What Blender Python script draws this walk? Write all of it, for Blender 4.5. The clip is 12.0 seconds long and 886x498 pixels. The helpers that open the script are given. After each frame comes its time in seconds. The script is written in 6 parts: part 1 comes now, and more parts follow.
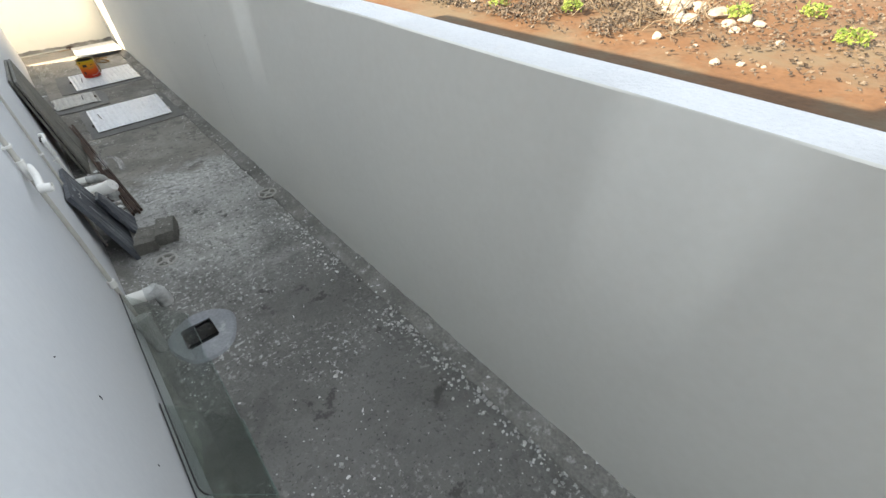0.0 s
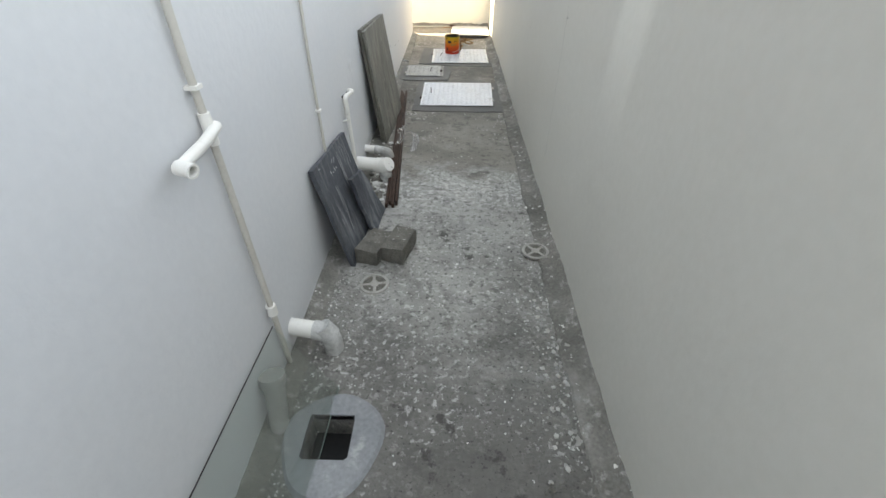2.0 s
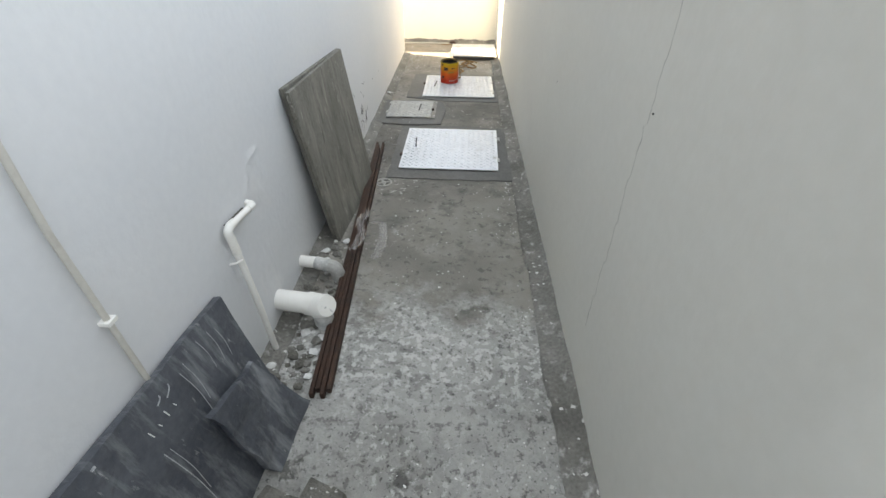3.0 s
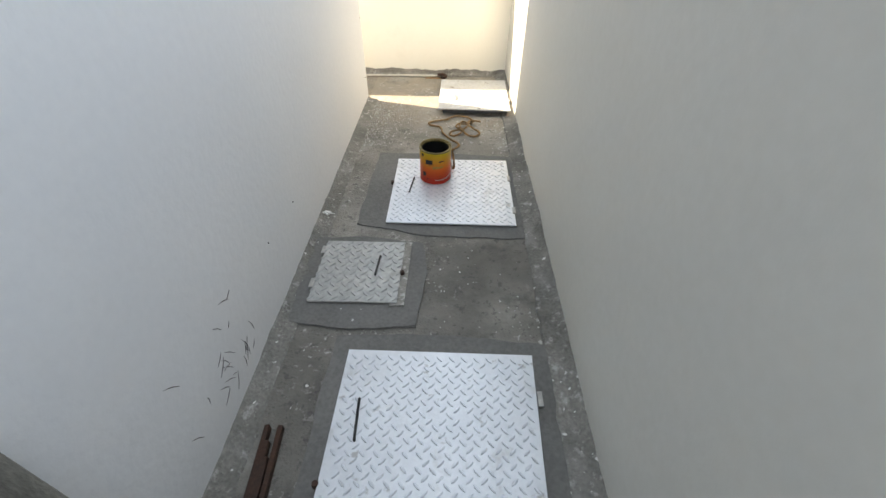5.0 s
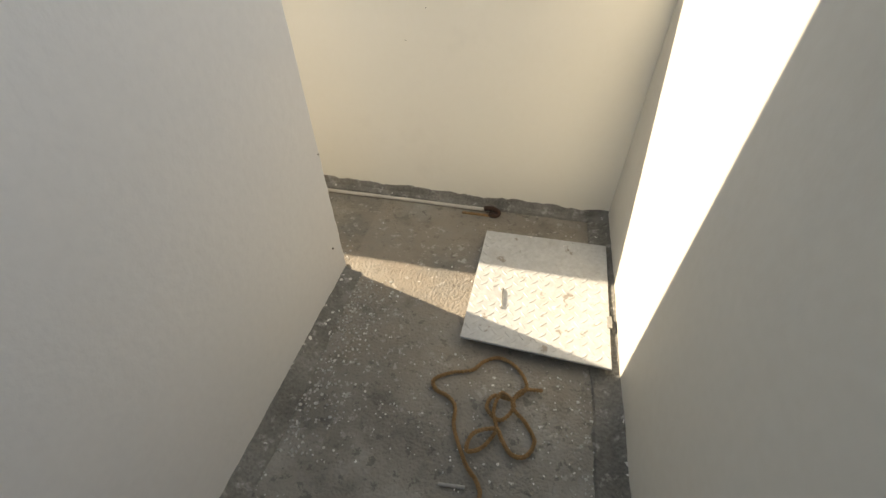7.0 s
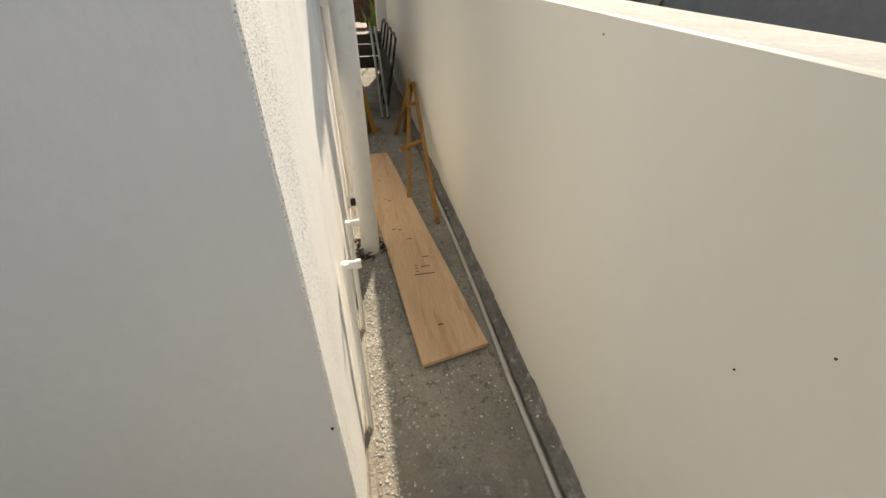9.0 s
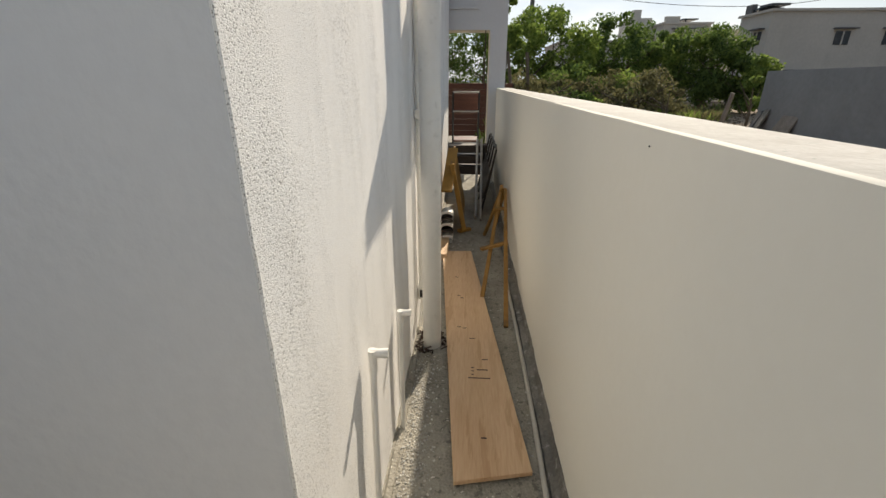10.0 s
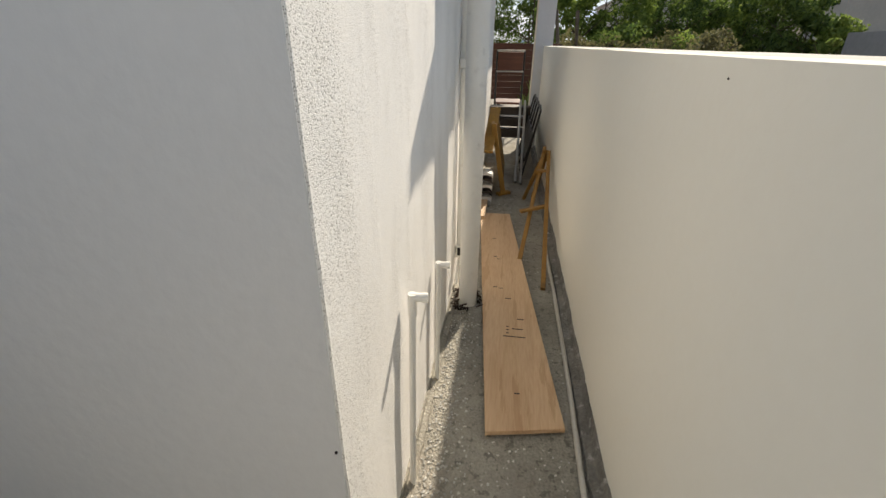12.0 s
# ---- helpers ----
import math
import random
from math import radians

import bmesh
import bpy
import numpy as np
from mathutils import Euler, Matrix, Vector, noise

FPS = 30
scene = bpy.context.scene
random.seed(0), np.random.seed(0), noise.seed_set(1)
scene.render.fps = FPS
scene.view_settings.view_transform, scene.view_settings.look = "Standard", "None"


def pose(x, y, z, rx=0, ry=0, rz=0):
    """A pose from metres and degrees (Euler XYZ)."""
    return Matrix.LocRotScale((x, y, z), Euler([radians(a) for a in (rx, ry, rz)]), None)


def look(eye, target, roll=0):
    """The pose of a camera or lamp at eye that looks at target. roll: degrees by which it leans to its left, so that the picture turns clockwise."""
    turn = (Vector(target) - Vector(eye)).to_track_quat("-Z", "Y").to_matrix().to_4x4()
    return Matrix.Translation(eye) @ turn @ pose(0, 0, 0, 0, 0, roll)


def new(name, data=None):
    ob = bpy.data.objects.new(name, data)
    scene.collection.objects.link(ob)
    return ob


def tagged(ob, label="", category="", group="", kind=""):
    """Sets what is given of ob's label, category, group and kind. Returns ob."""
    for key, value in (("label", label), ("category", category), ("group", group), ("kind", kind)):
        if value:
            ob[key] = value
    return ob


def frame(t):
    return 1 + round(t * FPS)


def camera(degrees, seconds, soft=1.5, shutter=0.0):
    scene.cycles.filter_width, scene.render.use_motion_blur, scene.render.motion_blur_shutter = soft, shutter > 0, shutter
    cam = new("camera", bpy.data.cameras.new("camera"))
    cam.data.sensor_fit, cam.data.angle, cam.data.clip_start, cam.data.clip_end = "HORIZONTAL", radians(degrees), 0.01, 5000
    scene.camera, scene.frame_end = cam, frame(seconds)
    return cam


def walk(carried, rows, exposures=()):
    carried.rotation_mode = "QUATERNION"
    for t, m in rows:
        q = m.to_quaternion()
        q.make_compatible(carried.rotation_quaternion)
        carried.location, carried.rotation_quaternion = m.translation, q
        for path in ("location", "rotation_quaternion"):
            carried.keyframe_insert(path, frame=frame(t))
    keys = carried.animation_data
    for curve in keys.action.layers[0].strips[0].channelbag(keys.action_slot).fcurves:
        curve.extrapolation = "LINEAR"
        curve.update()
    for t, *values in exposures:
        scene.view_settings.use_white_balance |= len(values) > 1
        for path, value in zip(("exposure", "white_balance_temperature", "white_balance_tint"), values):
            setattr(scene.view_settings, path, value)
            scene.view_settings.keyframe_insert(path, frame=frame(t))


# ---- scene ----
cam = camera(92.0, 12.0)

PATH = [
    (0, (0.281, -8.199, 1.755), (1.254, -7.044, 0.444), -2.3),
    (0.5, (0.367, -8.086, 1.647), (0.956, -6.66, 0.374), -1.5),
    (1, (0.527, -7.965, 1.547), (0.763, -6.417, 0.303), -0.8),
    (1.5, (0.56, -7.555, 1.544), (0.606, -5.977, 0.316), -0.2),
    (2, (0.613, -7.019, 1.355), (0.577, -5.434, 0.136), 0.1),
    (2.5, (0.643, -6.334, 1.314), (0.584, -4.748, 0.096), 0.3),
    (3, (0.715, -5.712, 1.332), (0.654, -4.129, 0.112), 0.5),
    (3.5, (0.689, -5.148, 1.326), (0.655, -3.565, 0.104), 0.8),
    (3.7, (0.67, -4.932, 1.339), (0.643, -3.35, 0.115), 0.7),
    (5.3, (0.689, -3.049, 1.379), (0.656, -1.548, 0.058), 0.5),
    (5.5, (0.689, -2.804, 1.393), (0.669, -1.306, 0.068), 0.9),
    (6, (0.677, -2.223, 1.388), (0.625, -0.76, 0.026), 0.4),
    (6.5, (0.7, -1.689, 1.397), (0.551, -0.266, 0.0), 0.1),
    (7, (0.736, -1.199, 1.396), (0.396, 0.205, 0.013), -1.1),
    (7.5, (0.678, -0.811, 1.447), (-0.003, 0.464, 0.065), -2.0),
    (7.7, (0.651, -0.68, 1.429), (-0.188, 0.51, 0.057), -2.3),
    (9.3, (0.456, 0.18, 1.262), (-1.243, 0.318, 0.214), -0.5),
    (9.5, (0.448, 0.205, 1.239), (-1.309, 0.264, 0.285), -0.3),
    (10, (0.468, 0.255, 1.282), (-1.391, 0.15, 0.552), 0.1),
    (10.5, (0.484, 0.266, 1.303), (-1.447, 0.08, 0.815), 0.5),
    (11, (0.473, 0.247, 1.272), (-1.467, 0.054, 0.829), 0.5),
    (11.5, (0.46, 0.239, 1.23), (-1.432, 0.05, 0.608), 0.3),
    (12, (0.468, 0.231, 1.217), (-1.317, -0.024, 0.352), 0.6),
]
EXPOSURES = [
    (0, 2.62, 7700, 10), (1.0, 2.70, 7950, 10), (2.5, 2.90, 8000, 10), (3.7, 2.76, 7800, 10), (5.3, 2.35, 7450, 10), (6.3, 1.88, 7400, 10), (7, 1.22, 7650, 10),
    (7.7, 0.70, 8200, 10), (9.3, 0.86, 6850, 10), (10, 0.54, 6750, 10), (10.5, 0.32, 6600, 10), (11.3, 0.26, 6650, 10), (12, 0.70, 6750, 10),
]
walk(cam, [(t, look(eye, target, roll)) for t, eye, target, roll in PATH], EXPOSURES)

# ---- world, sun ----
SUN = Vector((-1.87, 0.515, 1.205)).normalized()
world = bpy.data.worlds.new("world")
scene.world = world
world.use_nodes = True
wn = world.node_tree
wbg = wn.nodes["Background"]
sky = wn.nodes.new("ShaderNodeTexSky")
sky.sky_type = "NISHITA"
sky.sun_disc = False
sky.sun_elevation = math.asin(SUN.z)
sky.sun_rotation = math.atan2(SUN.x, SUN.y)
sky.air_density = 1.0
sky.dust_density = 1.0
# thin high cloud and haze over the blue
cl = wn.nodes.new("ShaderNodeTexNoise")
cl.inputs["Scale"].default_value = 2.2
cl.inputs["Detail"].default_value = 7
cr = wn.nodes.new("ShaderNodeMapRange")
cr.inputs[1].default_value, cr.inputs[2].default_value, cr.inputs[3].default_value, cr.inputs[4].default_value = 0.40, 0.64, 0.45, 0.95
haze = wn.nodes.new("ShaderNodeMixRGB")
# the haze glows whiter towards the sun
hz = wn.nodes.new("ShaderNodeMixRGB")
hz.inputs[1].default_value, hz.inputs[2].default_value = (4.3, 5.02, 6.05, 1), (6.3, 7.9, 9.9, 1)
sd = wn.nodes.new("ShaderNodeVectorMath")
sd.operation = "DOT_PRODUCT"
sd.inputs[1].default_value = SUN
sr = wn.nodes.new("ShaderNodeMapRange")
sr.inputs[1].default_value, sr.inputs[2].default_value = 0.25, 1.0
wn.links.new(sd.outputs["Value"], sr.inputs[0])
wn.links.new(sr.outputs[0], hz.inputs[0])
wn.links.new(hz.outputs[0], haze.inputs[2])
wtc = wn.nodes.new("ShaderNodeTexCoord")
wmp = wn.nodes.new("ShaderNodeMapping")
wmp.inputs["Scale"].default_value = (1, 1, 3)
wn.links.new(wtc.outputs["Generated"], wmp.inputs[0])
wn.links.new(wtc.outputs["Generated"], sd.inputs[0])
wn.links.new(wmp.outputs[0], cl.inputs["Vector"])
wn.links.new(cl.outputs["Fac"], cr.inputs[0])
wn.links.new(cr.outputs[0], haze.inputs[0])
wn.links.new(sky.outputs[0], haze.inputs[1])
wn.links.new(haze.outputs[0], wbg.inputs[0])
wbg.inputs[1].default_value = 0.067
sun_data = bpy.data.lights.new("sun", "SUN")
sun_data.energy = 4.15
sun_data.angle = radians(0.6)
sun_data.color = (1.0, 0.89, 0.74)
sun = new("sun", sun_data)
sun.matrix_world = look((-20, 6, 14), Vector((-20, 6, 14)) - SUN)


# ---- materials ----
def mat(name, c1, c2, scale=6.0, rough=0.8, bump=0.2, bscale=60.0, metal=0.0, fine=0.25, stretch=(1, 1, 1), rvar=0.08):
    """Two colours mixed by broad and fine noise, with relief."""
    m = bpy.data.materials.new(name)
    m.use_nodes = True
    nt = m.node_tree
    b = nt.nodes["Principled BSDF"]
    tc = nt.nodes.new("ShaderNodeTexCoord")
    mp = nt.nodes.new("ShaderNodeMapping")
    mp.inputs["Scale"].default_value = stretch
    nt.links.new(tc.outputs["Object"], mp.inputs[0])
    n1 = nt.nodes.new("ShaderNodeTexNoise")
    n1.inputs["Scale"].default_value = scale
    n1.inputs["Detail"].default_value = 6
    n1.inputs["Roughness"].default_value = 0.6
    n2 = nt.nodes.new("ShaderNodeTexNoise")
    n2.inputs["Scale"].default_value = bscale
    n2.inputs["Detail"].default_value = 4
    for n in (n1, n2):
        nt.links.new(mp.outputs[0], n.inputs["Vector"])
    r1 = nt.nodes.new("ShaderNodeMapRange")
    r1.inputs[1].default_value, r1.inputs[2].default_value = 0.32, 0.68
    nt.links.new(n1.outputs["Fac"], r1.inputs[0])
    mx = nt.nodes.new("ShaderNodeMixRGB")
    mx.inputs[1].default_value, mx.inputs[2].default_value = (*c1, 1), (*c2, 1)
    nt.links.new(r1.outputs[0], mx.inputs[0])
    mu = nt.nodes.new("ShaderNodeMixRGB")
    mu.blend_type = "OVERLAY"
    mu.inputs[0].default_value = fine
    nt.links.new(mx.outputs[0], mu.inputs[1])
    nt.links.new(n2.outputs["Fac"], mu.inputs[2])
    nt.links.new(mu.outputs[0], b.inputs["Base Color"])
    rr = nt.nodes.new("ShaderNodeMapRange")
    rr.inputs[3].default_value, rr.inputs[4].default_value = max(0.02, rough - rvar), min(1, rough + rvar)
    nt.links.new(n1.outputs["Fac"], rr.inputs[0])
    nt.links.new(rr.outputs[0], b.inputs["Roughness"])
    b.inputs["Metallic"].default_value = metal
    b.inputs["Specular IOR Level"].default_value = 0.3
    if bump:
        bp = nt.nodes.new("ShaderNodeBump")
        bp.inputs["Strength"].default_value = bump
        bp.inputs["Distance"].default_value = 0.01
        nt.links.new(n2.outputs["Fac"], bp.inputs["Height"])
        nt.links.new(bp.outputs[0], b.inputs["Normal"])
    return m


def shader(m):
    return m.node_tree, m.node_tree.nodes["Principled BSDF"]


def spots(m, scale, limit, colour, mask_scale=1.5, mask_from=0.5, mask_to=0.65, layer="a"):
    """Small splashes of another colour, in clusters."""
    nt, b = shader(m)
    tc = nt.nodes.new("ShaderNodeTexCoord")
    wob = nt.nodes.new("ShaderNodeTexNoise")
    wob.inputs["Scale"].default_value = scale * 1.7
    add = nt.nodes.new("ShaderNodeMixRGB")
    add.blend_type = "ADD"
    add.inputs[0].default_value = 0.9 / scale
    nt.links.new(tc.outputs["Object"], add.inputs[1])
    nt.links.new(tc.outputs["Object"], wob.inputs["Vector"])
    nt.links.new(wob.outputs["Color"], add.inputs[2])
    vo = nt.nodes.new("ShaderNodeTexVoronoi")
    vo.inputs["Scale"].default_value = scale
    nt.links.new(add.outputs[0], vo.inputs["Vector"])
    sep = nt.nodes.new("ShaderNodeSeparateColor")
    nt.links.new(vo.outputs["Color"], sep.inputs[0])
    size = nt.nodes.new("ShaderNodeMath")
    size.operation = "MULTIPLY"
    size.inputs[1].default_value = limit
    nt.links.new(sep.outputs[0], size.inputs[0])
    less = nt.nodes.new("ShaderNodeMath")
    less.operation = "LESS_THAN"
    nt.links.new(vo.outputs["Distance"], less.inputs[0])
    nt.links.new(size.outputs[0], less.inputs[1])
    ns = nt.nodes.new("ShaderNodeTexNoise")
    ns.inputs["Scale"].default_value = mask_scale
    ns.inputs["Detail"].default_value = 5
    nt.links.new(tc.outputs["Object"], ns.inputs["Vector"])
    rg = nt.nodes.new("ShaderNodeMapRange")
    rg.inputs[1].default_value, rg.inputs[2].default_value = mask_from, mask_to
    nt.links.new(ns.outputs["Fac"], rg.inputs[0])
    gt = nt.nodes.new("ShaderNodeMath")
    gt.operation = "LESS_THAN"
    nt.links.new(sep.outputs[1], gt.inputs[0])
    nt.links.new(rg.outputs[0], gt.inputs[1])
    both = nt.nodes.new("ShaderNodeMath")
    both.operation = "MULTIPLY"
    nt.links.new(less.outputs[0], both.inputs[0])
    nt.links.new(gt.outputs[0], both.inputs[1])
    mx = nt.nodes.new("ShaderNodeMixRGB")
    mx.inputs[2].default_value = (*colour, 1)
    old = b.inputs["Base Color"].links[0].from_socket
    nt.links.new(both.outputs[0], mx.inputs[0])
    nt.links.new(old, mx.inputs[1])
    nt.links.new(mx.outputs[0], b.inputs["Base Color"])
    return m


def stains(m, scale, colour, lo, hi, amount=0.6, stretch=(1, 1, 1), offset=0.0, cluster=None, along=None):
    """Blotches of another colour; cluster=(scale, lo, hi) gathers them in patches, along=(y, width) keeps them to a strip."""
    nt, b = shader(m)
    tc = nt.nodes.new("ShaderNodeTexCoord")
    mp = nt.nodes.new("ShaderNodeMapping")
    mp.inputs["Scale"].default_value = stretch
    mp.inputs["Location"].default_value = (offset, offset * 1.7, offset)
    nt.links.new(tc.outputs["Object"], mp.inputs[0])
    ns = nt.nodes.new("ShaderNodeTexNoise")
    ns.inputs["Scale"].default_value = scale
    ns.inputs["Detail"].default_value = 8
    ns.inputs["Roughness"].default_value = 0.65
    nt.links.new(mp.outputs[0], ns.inputs["Vector"])
    rg = nt.nodes.new("ShaderNodeMapRange")
    rg.inputs[1].default_value, rg.inputs[2].default_value, rg.inputs[4].default_value = lo, hi, amount
    nt.links.new(ns.outputs["Fac"], rg.inputs[0])
    fac = rg.outputs[0]

    def times(other):
        mu = nt.nodes.new("ShaderNodeMath")
        mu.operation = "MULTIPLY"
        nt.links.new(fac, mu.inputs[0])
        nt.links.new(other, mu.inputs[1])
        return mu.outputs[0]
    if cluster:
        cn = nt.nodes.new("ShaderNodeTexNoise")
        cn.inputs["Scale"].default_value = cluster[0]
        cn.inputs["Detail"].default_value = 4
        nt.links.new(mp.outputs[0], cn.inputs["Vector"])
        cg = nt.nodes.new("ShaderNodeMapRange")
        cg.inputs[1].default_value, cg.inputs[2].default_value = cluster[1], cluster[2]
        nt.links.new(cn.outputs["Fac"], cg.inputs[0])
        fac = times(cg.outputs[0])
    if along:
        sp = nt.nodes.new("ShaderNodeSeparateXYZ")
        nt.links.new(tc.outputs["Object"], sp.inputs[0])
        sb = nt.nodes.new("ShaderNodeMath")
        sb.operation = "SUBTRACT"
        sb.inputs[1].default_value = along[0]
        nt.links.new(sp.outputs[1], sb.inputs[0])
        ab = nt.nodes.new("ShaderNodeMath")
        ab.operation = "ABSOLUTE"
        nt.links.new(sb.outputs[0], ab.inputs[0])
        ag = nt.nodes.new("ShaderNodeMapRange")
        ag.inputs[1].default_value, ag.inputs[2].default_value, ag.inputs[3].default_value, ag.inputs[4].default_value = along[1] * 0.4, along[1], 1, 0
        nt.links.new(ab.outputs[0], ag.inputs[0])
        fac = times(ag.outputs[0])
    mx = nt.nodes.new("ShaderNodeMixRGB")
    mx.inputs[2].default_value = (*colour, 1)
    old = b.inputs["Base Color"].links[0].from_socket
    nt.links.new(fac, mx.inputs[0])
    nt.links.new(old, mx.inputs[1])
    nt.links.new(mx.outputs[0], b.inputs["Base Color"])
    return m


def second_coat(m, c1, c2, scale, axis, start, end, layers):
    """Another surface with its own blotches, which takes over along an axis with a ragged, soft front."""
    nt, b = shader(m)
    first = b.inputs["Base Color"].links[0].from_socket
    tc = nt.nodes.new("ShaderNodeTexCoord")
    ns = nt.nodes.new("ShaderNodeTexNoise")
    ns.inputs["Scale"].default_value = scale
    ns.inputs["Detail"].default_value = 7
    nt.links.new(tc.outputs["Object"], ns.inputs["Vector"])
    rg = nt.nodes.new("ShaderNodeMapRange")
    rg.inputs[1].default_value, rg.inputs[2].default_value = 0.35, 0.65
    nt.links.new(ns.outputs["Fac"], rg.inputs[0])
    mx = nt.nodes.new("ShaderNodeMixRGB")
    mx.inputs[1].default_value, mx.inputs[2].default_value = (*c1, 1), (*c2, 1)
    nt.links.new(rg.outputs[0], mx.inputs[0])
    nt.links.new(mx.outputs[0], b.inputs["Base Color"])
    layers(m)
    second = b.inputs["Base Color"].links[0].from_socket
    sp = nt.nodes.new("ShaderNodeSeparateXYZ")
    nt.links.new(tc.outputs["Object"], sp.inputs[0])
    fn = nt.nodes.new("ShaderNodeTexNoise")
    fn.inputs["Scale"].default_value = 5.0
    fn.inputs["Detail"].default_value = 10
    fn.inputs["Roughness"].default_value = 0.68
    nt.links.new(tc.outputs["Object"], fn.inputs["Vector"])
    ma = nt.nodes.new("ShaderNodeMath")
    ma.operation = "MULTIPLY_ADD"
    ma.inputs[1].default_value = 1.3
    nt.links.new(fn.outputs["Fac"], ma.inputs[0])
    nt.links.new(sp.outputs[axis], ma.inputs[2])
    fr = nt.nodes.new("ShaderNodeMapRange")
    fr.inputs[1].default_value, fr.inputs[2].default_value = start + 0.65, end + 0.65
    nt.links.new(ma.outputs[0], fr.inputs[0])
    out = nt.nodes.new("ShaderNodeMixRGB")
    nt.links.new(fr.outputs[0], out.inputs[0])
    nt.links.new(first, out.inputs[1])
    nt.links.new(second, out.inputs[2])
    nt.links.new(out.outputs[0], b.inputs["Base Color"])
    return m


def zone(m, y_from, y_to, colour, amount):
    """A stretch of floor in another tone, with a blurred, uneven front."""
    nt, b = shader(m)
    tc = nt.nodes.new("ShaderNodeTexCoord")
    sp = nt.nodes.new("ShaderNodeSeparateXYZ")
    nt.links.new(tc.outputs["Object"], sp.inputs[0])
    ns = nt.nodes.new("ShaderNodeTexNoise")
    ns.inputs["Scale"].default_value = 2.6
    ns.inputs["Detail"].default_value = 9
    ns.inputs["Roughness"].default_value = 0.7
    nt.links.new(tc.outputs["Object"], ns.inputs["Vector"])
    ma = nt.nodes.new("ShaderNodeMath")
    ma.operation = "MULTIPLY_ADD"
    ma.inputs[1].default_value = 3.4
    nt.links.new(ns.outputs["Fac"], ma.inputs[0])
    nt.links.new(sp.outputs[1], ma.inputs[2])
    rg = nt.nodes.new("ShaderNodeMapRange")
    rg.inputs[1].default_value, rg.inputs[2].default_value, rg.inputs[4].default_value = y_from + 1.7, y_to + 1.7, amount
    nt.links.new(ma.outputs[0], rg.inputs[0])
    mx = nt.nodes.new("ShaderNodeMixRGB")
    mx.inputs[2].default_value = (*colour, 1)
    old = b.inputs["Base Color"].links[0].from_socket
    nt.links.new(rg.outputs[0], mx.inputs[0])
    nt.links.new(old, mx.inputs[1])
    nt.links.new(mx.outputs[0], b.inputs["Base Color"])
    return m


M = {}
# smooth paint greyed to deepen the side wall's shade; rough coat whitened for sun
M["house_paint_dimmed"] = stains(mat("house_paint_dimmed", (0.625, 0.635, 0.65), (0.665, 0.667, 0.672), 1.3, 0.75, 0.16, 38, fine=0.08), 2.2, (0.50, 0.50, 0.485), 0.62, 0.8, 0.25)
M["rough_paint_lit"] = stains(mat("rough_paint_lit", (0.82, 0.81, 0.79), (0.86, 0.855, 0.835), 2.0, 0.92, 0.16, 330, fine=0.45, stretch=(0.6, 1, 1.1)), 6.0, (0.60, 0.59, 0.56), 0.55, 0.8, 0.5, (1, 1, 0.35))
# sponge-finished plaster: smooth patches, and open granular bands that thicken towards the corner
nt, b = shader(M["rough_paint_lit"])
tc = nt.nodes.new("ShaderNodeTexCoord")
mp = nt.nodes.new("ShaderNodeMapping")
mp.inputs["Scale"].default_value = (5.0, 1, 1.2)
nt.links.new(tc.outputs["Object"], mp.inputs[0])
band = nt.nodes.new("ShaderNodeTexNoise")
band.inputs["Scale"].default_value = 1.4
band.inputs["Detail"].default_value = 7
nt.links.new(mp.outputs[0], band.inputs["Vector"])
bandr = nt.nodes.new("ShaderNodeMapRange")
bandr.inputs[1].default_value, bandr.inputs[2].default_value, bandr.inputs[3].default_value = 0.44, 0.64, 0.22
nt.links.new(band.outputs["Fac"], bandr.inputs[0])
sx = nt.nodes.new("ShaderNodeSeparateXYZ")
nt.links.new(tc.outputs["Object"], sx.inputs[0])
edge_r = nt.nodes.new("ShaderNodeMapRange")
edge_r.inputs[1].default_value, edge_r.inputs[2].default_value, edge_r.inputs[4].default_value = -0.22, -0.02, 0.6
nt.links.new(sx.outputs[0], edge_r.inputs[0])
cover = nt.nodes.new("ShaderNodeMath")
cover.operation = "ADD"
cover.use_clamp = True
nt.links.new(bandr.outputs[0], cover.inputs[0])
nt.links.new(edge_r.outputs[0], cover.inputs[1])
grain = nt.nodes.new("ShaderNodeTexNoise")
grain.inputs["Scale"].default_value = 470
grain.inputs["Detail"].default_value = 5
gm = nt.nodes.new("ShaderNodeMapping")
gm.inputs["Scale"].default_value = (0.62, 1, 1.0)
nt.links.new(tc.outputs["Object"], gm.inputs[0])
nt.links.new(gm.outputs[0], grain.inputs["Vector"])
relief = nt.nodes.new("ShaderNodeMath")
relief.operation = "MULTIPLY"
nt.links.new(grain.outputs["Fac"], relief.inputs[0])
nt.links.new(cover.outputs[0], relief.inputs[1])
bump2 = nt.nodes.new("ShaderNodeBump")
bump2.inputs["Strength"].default_value = 0.26
bump2.inputs["Distance"].default_value = 0.01
nt.links.new(relief.outputs[0], bump2.inputs["Height"])
nt.links.new(bump2.outputs[0], b.inputs["Normal"])
# shade in the grain's hollows is mixed into the colour as dark grey
pit = nt.nodes.new("ShaderNodeMapRange")
pit.inputs[1].default_value, pit.inputs[2].default_value, pit.inputs[3].default_value, pit.inputs[4].default_value = 0.37, 0.44, 0.95, 0.0
nt.links.new(grain.outputs["Fac"], pit.inputs[0])
pit_shade = nt.nodes.new("ShaderNodeMath")
pit_shade.operation = "MULTIPLY"
nt.links.new(pit.outputs[0], pit_shade.inputs[0])
nt.links.new(cover.outputs[0], pit_shade.inputs[1])
